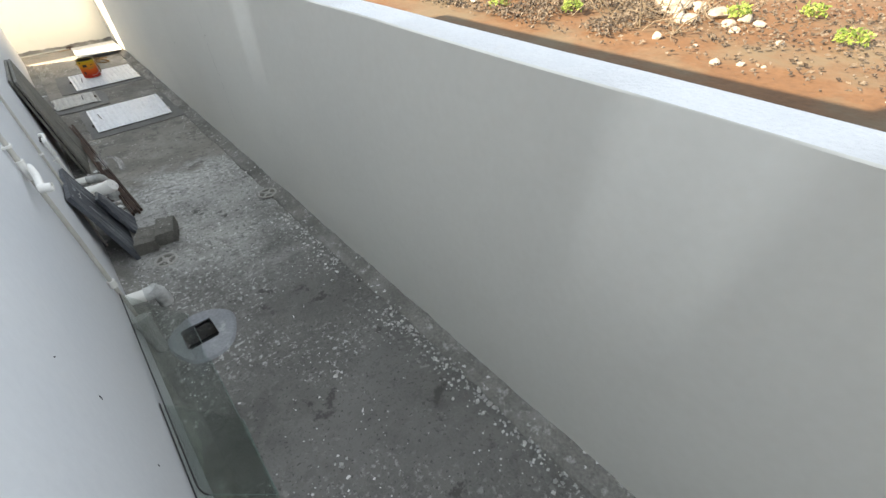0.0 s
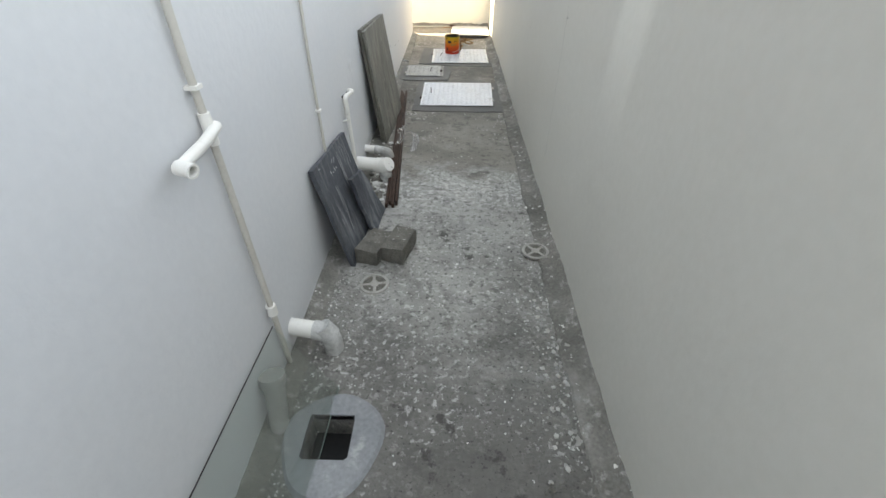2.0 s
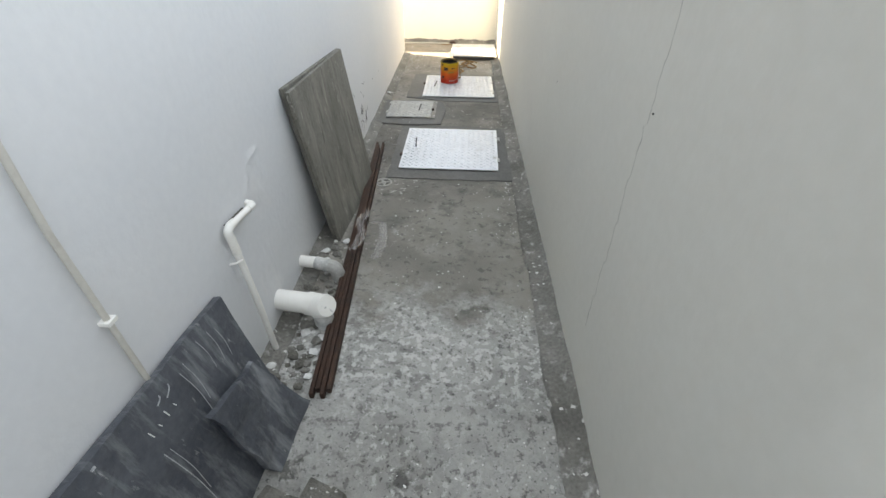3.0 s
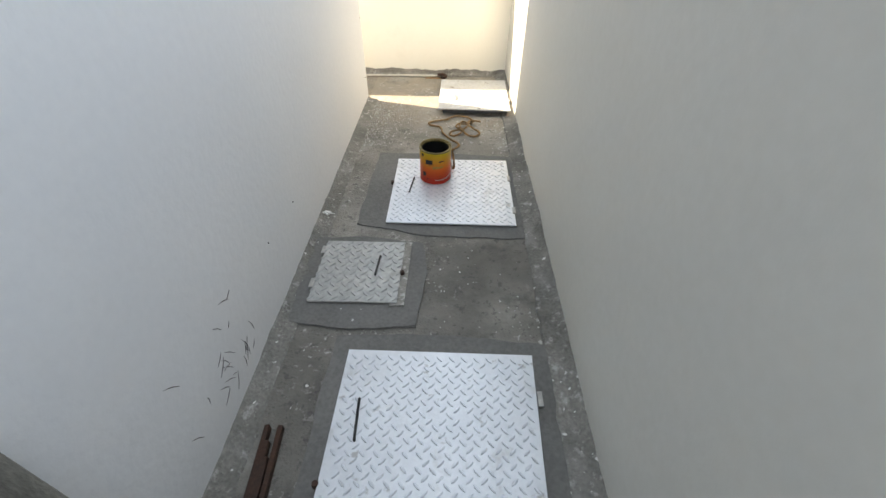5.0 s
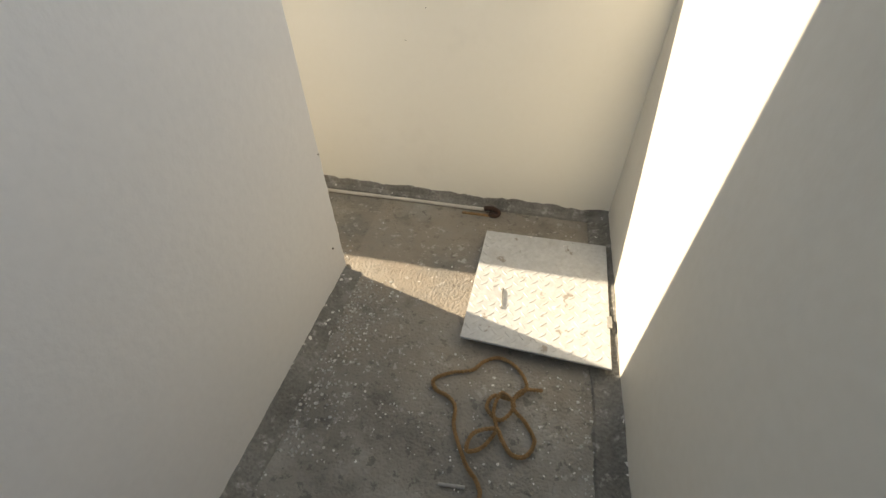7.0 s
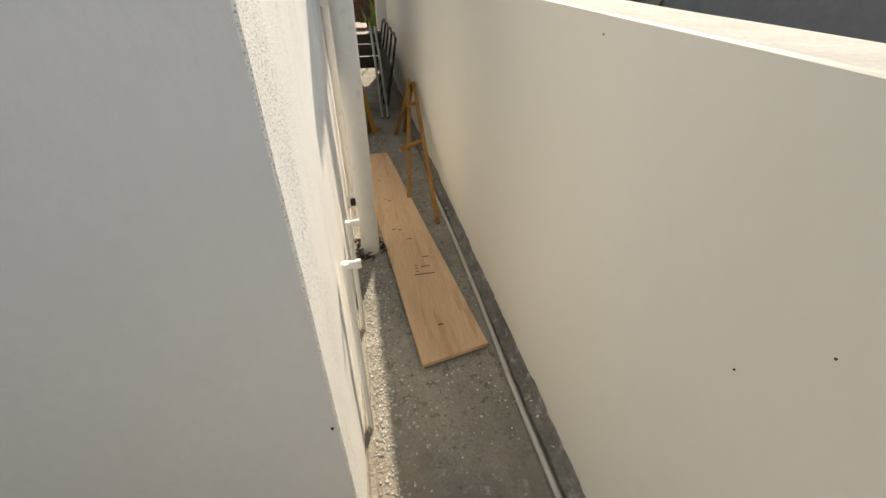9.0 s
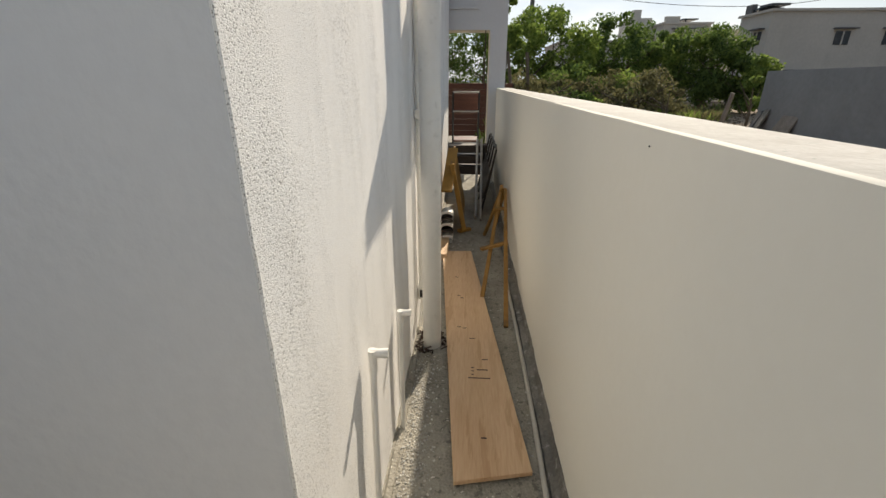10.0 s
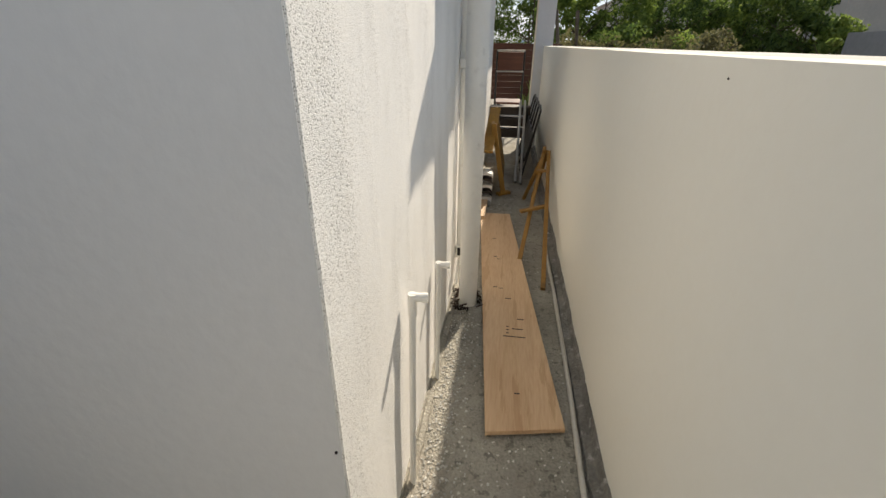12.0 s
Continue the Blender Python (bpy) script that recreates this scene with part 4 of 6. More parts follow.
def plaster_patch(y, z, w, h, seed, label):
    """A thin ragged smear of plaster on the house wall."""
    bm = bmesh.new()
    n = 34
    vs = {}
    for i in range(n + 1):
        for j in range(n + 1):
            u, v = i / n * 2 - 1, j / n * 2 - 1
            k = max(0.0, 1 - (u * u + v * v) ** 0.5)
            t = 0.006 * min(1, k * 2.5) * (0.35 + 0.9 * noise.noise(Vector((u * 2.4 + seed, v * 2.4, seed))) + 0.35 * noise.noise(Vector((u * 8 + seed, v * 5, seed)))) - 0.0008
            vs[i, j] = bm.verts.new((t, y + u * w * (1 + 0.15 * noise.noise(Vector((v * 2, seed, 1)))), z + v * h))
    for i in range(n):
        for j in range(n):
            bm.faces.new((vs[i, j], vs[i + 1, j], vs[i + 1, j + 1], vs[i, j + 1]))
    wsolid("plaster_patch", bm, "house_paint_dimmed", label, "plaster patch", (0, y, z), "plaster smears on the wall", smooth=True)


plaster_patch(-4.396, 0.62, 0.12, 0.11, 1, "raised white plaster smear above the bent pipe")
plaster_patch(-4.477, 0.25, 0.10, 0.20, 2, "raised white plaster smear behind the drain pipe")
plaster_patch(-4.682, 0.45, 0.05, 0.10, 3, "raised white plaster smear beside the bent pipe")

th = stand("drain_pipe", "short white drain elbow coming out of the house wall", "pipe", (0.0, -5.909, 0))
wpart("stub", tube([(-0.01, -5.899, 0.105), (0.10, -5.909, 0.095)], 0.034, 18), "pvc", th, smooth=True)
wpart("elbow", tube(smooth_line([(0.09, -5.909, 0.097), (0.135, -5.914, 0.09), (0.155, -5.919, 0.055), (0.157, -5.919, 0.0)], 5), 0.038, 18), "pvc_dirty", th, "paint-stained elbow", True)
wpart("socket", tube([(0.125, -5.913, 0.125), (0.15, -5.916, 0.075)], [0.034, 0.042], 18), "pvc_dirty", th, smooth=True)

th = stand("pipe_stub", "grey capped pipe stub standing behind the leaning glass", "pipe", (0.045, -6.216, 0))
wpart("body", tube([(0.05, -6.262, -0.005), (0.042, -6.200, 0.13), (0.040, -6.190, 0.16)], [0.028, 0.034, 0.040], 18), "pvc_grey", th, smooth=True)
wpart("cap", tube([(0.040, -6.190, 0.155), (0.038, -6.181, 0.185)], [0.044, 0.042], 18), "pvc_grey", th, "grey push-on cap", True)

th = stand("soil_pipe", "thick white capped waste pipe out of the house wall", "pipe", (0, -4.457, 0))
wpart("stub", tube([(-0.010, -4.488, 0.105), (0.142, -4.498, 0.095)], 0.043, 24), "pvc", th, smooth=True)
wpart("socket", tube([(0.122, -4.496, 0.096), (0.177, -4.503, 0.09)], 0.048, 24), "pvc", th, smooth=True)
wpart("drop", tube([(0.177, -4.513, 0.09), (0.187, -4.518, -0.005)], 0.040, 20), "pvc_dirty", th, smooth=True)
capm = wpart("cap", tube([(0.162, -4.508, 0.09), (0.202, -4.523, 0.112), (0.212, -4.529, 0.118)], [0.048, 0.048, 0.043], 24), "pvc", th, "round white access cap with raised ribs", True)
for k in range(4):
    a = k * math.pi / 2 + 0.6
    c = Vector((0.213, -4.529, 0.1185))
    u = Vector((0.35, -0.9, 0.0)).normalized()
    v = Vector((-0.5, -0.2, 0.83)).normalized()
    p = c + (u * math.cos(a) + v * math.sin(a)) * 0.018
    q = c + (u * math.cos(a) + v * math.sin(a)) * 0.033
    wpart("rib", tube([p, q], 0.0025, 6), "pvc_dirty", capm)
th = stand("waste_pipe", "grey paint-stained waste pipe out of the house wall", "pipe", (0, -4.161, 0))
wpart("stub", tube([(-0.010, -4.206, 0.077), (0.082, -4.211, 0.072)], 0.027, 18), "pvc", th, smooth=True)
wpart("sleeve", tube([(0.072, -4.210, 0.072), (0.145, -4.227, 0.067)], 0.030, 18), "pvc_dirty", th, smooth=True)
wpart("elbow", tube(smooth_line([(0.135, -4.227, 0.068), (0.165, -4.232, 0.057), (0.178, -4.235, 0.0)], 5), 0.032, 18), "pvc_grey", th, smooth=True)

# ---- glass panes leaning on the house wall ----
def pane_corner(u, v, y0, y1, z0, z1, off):
    """A place on a leaning pane: u along the wall, v from the top edge down to the floor."""
    y = y0 + (y1 - y0) * u
    z = z0 + (z1 - z0) * u
    return Vector((0.006 + off + (0.196 - 0.03 * u) * v, y - 0.05 * v * (1 - u), z + (0.006 - z) * v))


for y0, y1, z0, z1, off, label in ((-6.05, -7.29, 0.268, 0.322, 0.012, "clear greenish glass pane leaning on the house wall"),
                                   (-6.85, -7.40, 0.306, 0.330, 0.0, "smaller glass pane with a rounded corner behind another")):
    outline = [(0.0, 1.0), (0.0, 0.0)] + [(1 - 0.035 * (1 - math.sin(a)), 0.09 * (1 - math.cos(a))) for a in [0.16 * k * math.pi / 1.6 for k in range(6)]] + [(1.0, 1.0)]
    bm = bmesh.new()
    front = [bm.verts.new(pane_corner(u, v, y0, y1, z0, z1, off)) for u, v in outline]
    back = [bm.verts.new(v.co - Vector((0.0045, 0, 0.003))) for v in front]
    bm.faces.new(front)
    bm.faces.new(back[::-1])
    for k in range(len(front)):
        j = (k + 1) % len(front)
        bm.faces.new((front[k], back[k], back[j], front[j]))
    rim = [v.co.copy() for v in front]
    ob = wsolid("glass_pane", bm, "glass", label, "glass pane", (0.1, (y0 + y1) / 2, 0), "leaning glass panes")
    ob.visible_shadow = False
    wpart("edge", tube([p + Vector((0, 0, 0.002)) for p in rim[1:-1]], 0.0022, 6), "ink", ob, "dark ground glass edge")
    wpart("edge", tube(rim[-2:], 0.0014, 6), "glass_edge", ob, "greenish ground glass edge")
    wpart("edge", tube([rim[0], rim[-1]], 0.0014, 6), "glass_edge", ob, "greenish ground glass edge")

# ---- boards, bricks, bars ----
th = stand("slate_board", "dark blue-grey slate slab leaning on the wall with chalk marks", "stone slab", (0.1, -5.142, 0))
A, B_, C, D = Vector((0.145, -5.413, 0.0)), Vector((0.165, -4.897, 0.0)), Vector((0.03, -4.835, 0.455)), Vector((0.03, -5.413, 0.520))
wpart("slab", sheet(A, B_, C, D, 0.022, 0, rag=0.006), "slate", th)


def on_board(u, v, lift=0.004):
    n = (B_ - A).cross(D - A).normalized()
    return A.lerp(B_, u).lerp(D.lerp(C, u), v) + n * lift


for k in range(4):
    u = 0.30 + 0.05 * k
    wpart("chalk_mark", tube([on_board(u, 0.86 - 0.02 * (k % 2)), on_board(u + 0.006, 0.82)], 0.0012, 5), "white_mark", th, "short white chalk stroke")
for u0, v0, u1, v1, r in ((0.285, 0.72, 0.295, 0.24, 0.0016), (0.315, 0.71, 0.315, 0.36, 0.0012), (0.56, 0.91, 0.57, 0.60, 0.0014), (0.60, 0.93, 0.60, 0.66, 0.001), (0.80, 0.93, 0.795, 0.72, 0.0013), (0.85, 0.90, 0.85, 0.70, 0.001), (0.72, 0.95, 0.73, 0.74, 0.001), (0.15, 0.60, 0.20, 0.36, 0.001), (0.40, 0.90, 0.43, 0.93, 0.0022), (0.45, 0.885, 0.49, 0.93, 0.0022), (0.10, 0.965, 0.107, 0.967, 0.004)):
    mid = on_board((u0 + u1) / 2 + 0.012, (v0 + v1) / 2, 0.0025)
    wpart("chalk_mark", tube(smooth_line([on_board(u0, v0, 0.0025), mid, on_board(u1, v1, 0.0025)], 5), r * 0.75, 5), "chalk", th, "pale chalk line or scratch")
A2, B2, C2, D2 = Vector((0.20, -5.122, 0.0)), Vector((0.225, -4.876, 0.0)), Vector((0.125, -4.933, 0.285)), Vector((0.115, -5.147, 0.335))
wsolid("slate_offcut", sheet(A2, B2, C2, D2, 0.018, 0, rag=0.012), "slate", "broken slate offcut leaning on the larger slab", "stone slab", (0.17, -5.019, 0))


def cement_brick(near_l, near_r, length, h, label):
    a, b_ = Vector((*near_l, 0)), Vector((*near_r, 0))
    d = (b_ - a).normalized()
    ang = math.degrees(math.atan2(d.y, d.x))
    w = (b_ - a).length
    bm = box(0, w, 0, length, 0, h, 0.006, wobble=0.004)
    bmesh.ops.subdivide_edges(bm, edges=[e for e in bm.edges if e.calc_length() > 0.06], cuts=3, use_grid_fill=True)
    for v in bm.verts:
        v.co += noise.noise_vector(v.co * 30 + a * 7) * 0.004
    for v in bm.verts:
        v.co.z = max(v.co.z, 0.0)
    solid("cement_brick", bm, "brick", label, "brick", pose(a.x, a.y, 0.0, 0, 0, ang), "loose cement bricks", smooth=True)


cement_brick((0.142, -5.376), (0.255, -5.412), 0.20, 0.085, "rough grey cement brick against the slate slab")
cement_brick((0.264, -5.360), (0.376, -5.394), 0.205, 0.088, "rough grey cement brick with a dark painted end")

for k, (off, lab) in enumerate(((0.0, "grey painted plywood sheet leaning on the house wall"), (0.026, "streaked grey plywood sheet leaning on another sheet"))):
    sh = 0.05 * k
    bm = sheet((0.088 + off, -3.93 - sh * 0.3, 0.0), (0.135 + off, -3.194 - sh, 0.0), (0.018 + off, -3.148 - sh, 0.755 + 0.01 * k), (0.020 + off, -4.04 - sh * 0.3, 0.805 - 0.01 * k), 0.018, 0.002)
    wsolid("plywood_sheet", bm, "board", lab, "board", (0.08, -3.557, 0), "leaning plywood sheets")

for k in range(4):
    y = k * 0.019
    p0, p1 = Vector((0.228 + y, -4.866 + 0.02 * (k % 2), 0.016 + 0.003 * (k % 2))), Vector((0.112 + y * 0.75, -2.76 - 0.05 * (k % 3), 0.018))
    d = (p1 - p0).normalized()
    s = Vector((d.y, -d.x, 0))
    bm = sheet(p0 - s * 0.008 + Vector((0, 0, 0.014)), p0 + s * 0.008 + Vector((0, 0, 0.014)), p1 + s * 0.008 + Vector((0, 0, 0.014)), p1 - s * 0.008 + Vector((0, 0, 0.014)), 0.028 if k % 2 else 0.030, 0.002)
    wsolid("steel_bar", bm, "rust", "long dark brown steel bar lying along the wall", "bar", (0.2, -3.864, 0), "bundle of brown steel bars")
for pts, lab in (([(0.21, -4.089, 0.06), (0.235, -3.966, 0.065), (0.20, -3.844, 0.06), (0.235, -3.711, 0.05)], "crumpled clear plastic film wrapped over the bars"),
                 ([(0.255, -3.844, 0.05), (0.31, -3.813, 0.03), (0.335, -3.946, 0.015), (0.32, -4.089, 0.01)], "crumpled clear plastic film lying on the floor")):
    bm = bmesh.new()
    line = smooth_line(pts, 8)
    rows = []
    for i, p in enumerate(line):
        rows.append([bm.verts.new(p + Vector(((k - 3) * 0.0075, 0, 0.006 * math.cos(k * 1.7 + i) + 0.012 * noise.noise(Vector((i * 0.5, k, 2)))))) for k in range(7)])
    for a, b_ in zip(rows, rows[1:]):
        for k in range(6):
            bm.faces.new((a[k], a[k + 1], b_[k + 1], b_[k]))
    bmesh.ops.solidify(bm, geom=bm.faces[:], thickness=0.0006)
    for v in bm.verts:
        v.co.z = max(v.co.z, 0.003)
    wsolid("plastic_film", bm, "film", lab, "plastic film", (pts[0][0], pts[0][1], 0), "plastic film scraps", smooth=True)

# ---- paint can with rope ----
th = stand("paint_can", "open yellow and red paint can standing on the steel cover", "paint can", (0.592, -1.214, 0.0245))
R, H = 0.091, 0.200
seg = 40
bm = bmesh.new()


def hoop(rr, z):
    return [bm.verts.new((rr * math.cos(2 * math.pi * k / seg), rr * math.sin(2 * math.pi * k / seg), z)) for k in range(seg)]


rs = [hoop(R - 0.004, 0), hoop(R, 0.004), hoop(R - 0.001, 0.012), hoop(R - 0.002, 0.11), hoop(R - 0.001, H - 0.012), hoop(R, H - 0.006)]
for p, q in zip(rs, rs[1:]):
    for k in range(seg):
        bm.faces.new((p[k], p[(k + 1) % seg], q[(k + 1) % seg], q[k]))
bm.faces.new(rs[0][::-1])
body = part("body", bm, "can_print", th, smooth=True)
bm = bmesh.new()
rs = [hoop(R, H - 0.007), hoop(R + 0.002, H - 0.002), hoop(R, H + 0.002), hoop(R - 0.006, H), hoop(R - 0.008, H - 0.006), hoop(R - 0.014, H - 0.004), hoop(R - 0.015, H - 0.01)]
for p, q in zip(rs, rs[1:]):
    for k in range(seg):
        bm.faces.new((p[k], p[(k + 1) % seg], q[(k + 1) % seg], q[k]))
part("rim", bm, "can_rim", th, "dark gold paint-stained rim", True)
bm = bmesh.new()
rs = [hoop(R - 0.0145, H - 0.008), hoop(R - 0.010, H - 0.03), hoop(R - 0.010, 0.02)]
for p, q in zip(rs, rs[1:]):
    for k in range(seg):
        bm.faces.new((p[k], p[(k + 1) % seg], q[(k + 1) % seg], q[k]))
bm.faces.new(rs[-1])
part("inside", bm, "black", th, "black inside of the can", True)
part("wire_handle", tube(smooth_line([(0.088, 0.01, 0.19), (0.094, -0.02, 0.12), (0.088, -0.05, 0.06), (0.05, -0.084, 0.035), (0.0, -0.093, 0.03)], 6), 0.002, 6), "steel", th, "thin wire handle hanging down", True)
for a0, a1, z0, z1, mt in ((235, 262, 0.125, 0.155, "ink"), (262, 300, 0.10, 0.118, "yellow_wood"), (222, 236, 0.045, 0.075, "ink"), (216, 228, 0.165, 0.185, "ink"), (285, 305, 0.14, 0.15, "ink"), (240, 250, 0.03, 0.036, "ink")):
    bm = bmesh.new()
    lo, hi = [], []
    for k in range(7):
        a = radians(a0 + (a1 - a0) * k / 6)
        lo.append(bm.verts.new(((R + 0.0006) * math.cos(a), (R + 0.0006) * math.sin(a), z0 + 0.006 * k / 6)))
        hi.append(bm.verts.new(((R + 0.0006) * math.cos(a), (R + 0.0006) * math.sin(a), z1)))
    for k in range(6):
        bm.faces.new((lo[k], lo[k + 1], hi[k + 1], hi[k]))
    part("print_mark", bm, mt, body, "unreadable dark print bar")

rope = [(0.664, -1.165, 0.215), (0.690, -1.155, 0.15), (0.700, -1.150, 0.06), (0.690, -1.12, 0.034), (0.665, -1.02, 0.031), (0.648, -0.91, 0.017), (0.69, -0.855, 0.013), (0.731, -0.793, 0.013), (0.715, -0.750, 0.013), (0.680, -0.715, 0.013), (0.645, -0.661, 0.013), (0.615, -0.600, 0.013), (0.606, -0.536, 0.013), (0.575, -0.505, 0.013), (0.530, -0.490, 0.013), (0.513, -0.455, 0.013), (0.560, -0.418, 0.013), (0.640, -0.388, 0.013), (0.675, -0.345, 0.013), (0.730, -0.318, 0.013), (0.796, -0.345, 0.013), (0.836, -0.412, 0.013), (0.790, -0.471, 0.018), (0.730, -0.472, 0.02), (0.712, -0.520, 0.018), (0.761, -0.552, 0.016), (0.800, -0.500, 0.03), (0.755, -0.463, 0.032), (0.735, -0.53, 0.03), (0.752, -0.59, 0.02), (0.712, -0.655, 0.018), (0.671, -0.673, 0.028), (0.684, -0.618, 0.03), (0.750, -0.588, 0.028), (0.775, -0.615, 0.016), (0.809, -0.651, 0.013), (0.852, -0.647, 0.013), (0.876, -0.595, 0.013), (0.844, -0.543, 0.013), (0.795, -0.500, 0.03), (0.82, -0.44, 0.03), (0.89, -0.415, 0.013)]
line = smooth_line(rope, 7)
bm = bmesh.new()
for strand in range(3):
    pts, acc = [], 0.0
    for i, p in enumerate(line):
        d = (line[min(i + 1, len(line) - 1)] - line[max(i - 1, 0)]).normalized()
        s = d.cross(Vector((0, 0, 1)))
        s = s.normalized() if s.length > 1e-3 else Vector((1, 0, 0))
        u = s.cross(d)
        acc += (line[i] - line[i - 1]).length if i else 0
        a = acc * 210 + strand * 2.094
        pts.append(p + (s * math.cos(a) + u * math.sin(a)) * 0.0036)
    tube(pts, 0.0044, 6, bm)
wsolid("rope", bm, "rope", "brown coir rope lying in loops and tied to the paint can", "rope", (0.7, -0.6, 0.0), smooth=True)
wsolid("steel_rod", tube([(0.605, -0.78, 0.006), (0.685, -0.772, 0.006)], 0.0055, 8), "pvc_grey", "short grey rod lying on the concrete floor", "rod", (0.645, -0.776, 0), smooth=True)

# conduit on the floor along the rear wall
th = stand("floor_conduit", "long dusty grey conduit lying along the rear compound wall", "pipe", (-0.6, 0.543, 0))
wpart("pipe", tube(smooth_line([(0.57, 0.538, 0.012), (0.1, 0.540, 0.0105), (-0.4, 0.536, 0.0095), (-0.9, 0.545, 0.0095), (-1.6, 0.545, 0.0095), (-2.05, 0.536, 0.0095)], 5), 0.0095, 12), "pvc_wall", th, smooth=True)
wpart("wrapped_end", tube(smooth_line([(0.54, 0.537, 0.02), (0.585, 0.53, 0.03), (0.615, 0.515, 0.02), (0.60, 0.50, 0.012), (0.57, 0.508, 0.012)], 5), 0.013, 8), "rust", th, "reddish wrapped end", True)
wsolid("metal_strip", box(0.43, 0.58, 0.496, 0.508, 0.001, 0.009, 0.001), "rope", "rusty flat strip on the floor beside the conduit", "strip", (0.5, 0.5, 0))

# crack in the compound wall
random.seed(11)
bm = bmesh.new()
z = 1.33
prev = None
while z > 0.28:
    # long slanting runs with sudden sideways breaks
    run = (z * 7.3) % 1.0
    y = -4.731 + 0.010 * noise.noise(Vector((z * 4.1, 0, 2))) + 0.010 * (run - 0.5) + 0.007 * noise.noise(Vector((z * 31, 4, 2))) + 0.004 * noise.noise(Vector((z * 90, 4, 9)))
    w = 0.0004 + 0.0008 * max(0, noise.noise(Vector((z * 17, 8, 1)))) + random.uniform(0, 0.0003)
    cur = (bm.verts.new((WA - 0.0042, y - w, z)), bm.verts.new((WA - 0.0042, y + w, z)))
    if prev:
        bm.faces.new((prev[0], prev[1], cur[1], cur[0]))
    prev = cur
    z -= random.uniform(0.004, 0.009)
wsolid("wall_crack", bm, "crack", "thin dark jagged crack running up the compound wall", "crack", (WA - 0.004, -4.713, 0.28))
# small marks on the walls
for k, (p, n, s) in enumerate((((WA - 0.0045, -4.750, 0.991), "x", 0.0028), ((WA - 0.0045, -3.711, 0.76), "x", 0.0022), ((-0.375, WB - 0.003, 1.168), "y", 0.002), ((0.16, WB - 0.003, 0.797), "y", 0.002), ((0.25, WB - 0.003, 0.922), "y", 0.002))):
    bm = bmesh.new()
    bmesh.ops.create_icosphere(bm, subdivisions=1, radius=s)
    solid("dirt_speck", bm, "ink", "small dark speck stuck on the plaster", "speck", Matrix.Translation(p), "specks on the walls")
for p, s in (((0.003, -0.075, 0.20), 0.004), ((0.002, -0.012, 0.60), 0.003), ((0.002, -1.9, 0.30), 0.003), ((0.002, -2.2, 0.32), 0.003), ((0.002, -3.302, 0.75), 0.004), ((0.002, -7.232, 1.009), 0.002), ((0.002, -7.052, 1.30), 0.002), ((0.002, -7.559, 0.788), 0.003)):
    bm = bmesh.new()
    bmesh.ops.create_icosphere(bm, subdivisions=1, radius=s)
    solid("dirt_speck", bm, "ink", "small dark chip stuck on the house wall", "speck", Matrix.Translation(p), "specks on the walls")
for y, z, d in ((-7.447, 0.605, (0.010, 0.034)), (-7.288, 0.559, (0.002, 0.008)), (-7.216, 0.815, (0.003, 0.016)), (-7.55, 0.80, (0.004, -0.02))):
    wsolid("wall_scratch", tube([(0.001, y, z), (0.001, y + d[0] * 0.6, z + d[1] * 0.5), (0.001, y + d[0], z + d[1])], [0.0006, 0.0018, 0.0006], 5), "ink", "short dark scratch on the white house wall", "scratch", (0, y, z), "scratches on the house wall")
bm = slab([(-0.0015, -0.016), (0.001, -0.019), (0.0025, 0.0), (0.001, 0.02), (-0.001, 0.016)], -0.002, 0.002)
solid("dry_leaf", bm, "rope", "dry brown leaf stuck on the house wall", "leaf", pose(0.004, -6.954, 1.388, 90, 0, 90) @ pose(0, 0, 0, 0, 0, 0))

random.seed(17)
th = stand("scuff_marks", "thin dark scratches and scuffs low on the house wall", "scuff", (0, -2.6, 0.1))
for k in range(26):
    y, z = -2.60 + random.gauss(0, 0.08), 0.08 + abs(random.gauss(0, 0.14))
    d = Vector((0, random.uniform(-0.05, 0.05), random.uniform(0.01, 0.06)))
    p = Vector((0.0005, y, z))
    wpart("scratch", tube([p, p + d * 0.5 + Vector((0, 0.004, 0)), p + d], [0.0006, 0.0013, 0.0005], 4), "ink", th)

# crumbled mortar between the bars and the wall
random.seed(23)
th = stand("mortar_rubble", "crumbled grey and white mortar lumps between the pipes", "rubble", (0.1, -4.3, 0))
for k in range(110):
    x, y = random.uniform(0.03, 0.20), random.uniform(-4.85, -3.93)
    s = random.uniform(0.004, 0.02)
    bm = bmesh.new()
    bmesh.ops.create_icosphere(bm, subdivisions=1, radius=s)
    for v in bm.verts:
        v.co = Vector((v.co.x * 1.4, v.co.y * 1.2, v.co.z * 0.6)) * (1 + 0.5 * noise.noise(v.co * 60 + Vector((k, 0, 0)))) + Vector((x, y, s * 0.3 + 0.012 * max(0, 1 - x / 0.07)))
    wpart("lump", bm, random.choice(("white_mark", "haunch", "haunch", "brick")), th)

# splash of white paint on the mortar foot by the small cover
random.seed(29)
th = stand("paint_splash", "white paint splash with thin runs on the mortar foot", "paint splash", (0.03, -1.6, 0.02))
for k in range(9):
    a = random.uniform(-1.2, 1.5)
    l = random.uniform(0.02, 0.055)
    p = Vector((0.022, -1.60, 0.030))
    q = Vector((0.022 + l * abs(math.cos(a)), -1.60 + l * math.sin(a) * 0.8, 0.022))
    wpart("run", tube([p, p.lerp(q, 0.5), q], [0.006, 0.0035, 0.0012], 6), "white_mark", th, smooth=True)

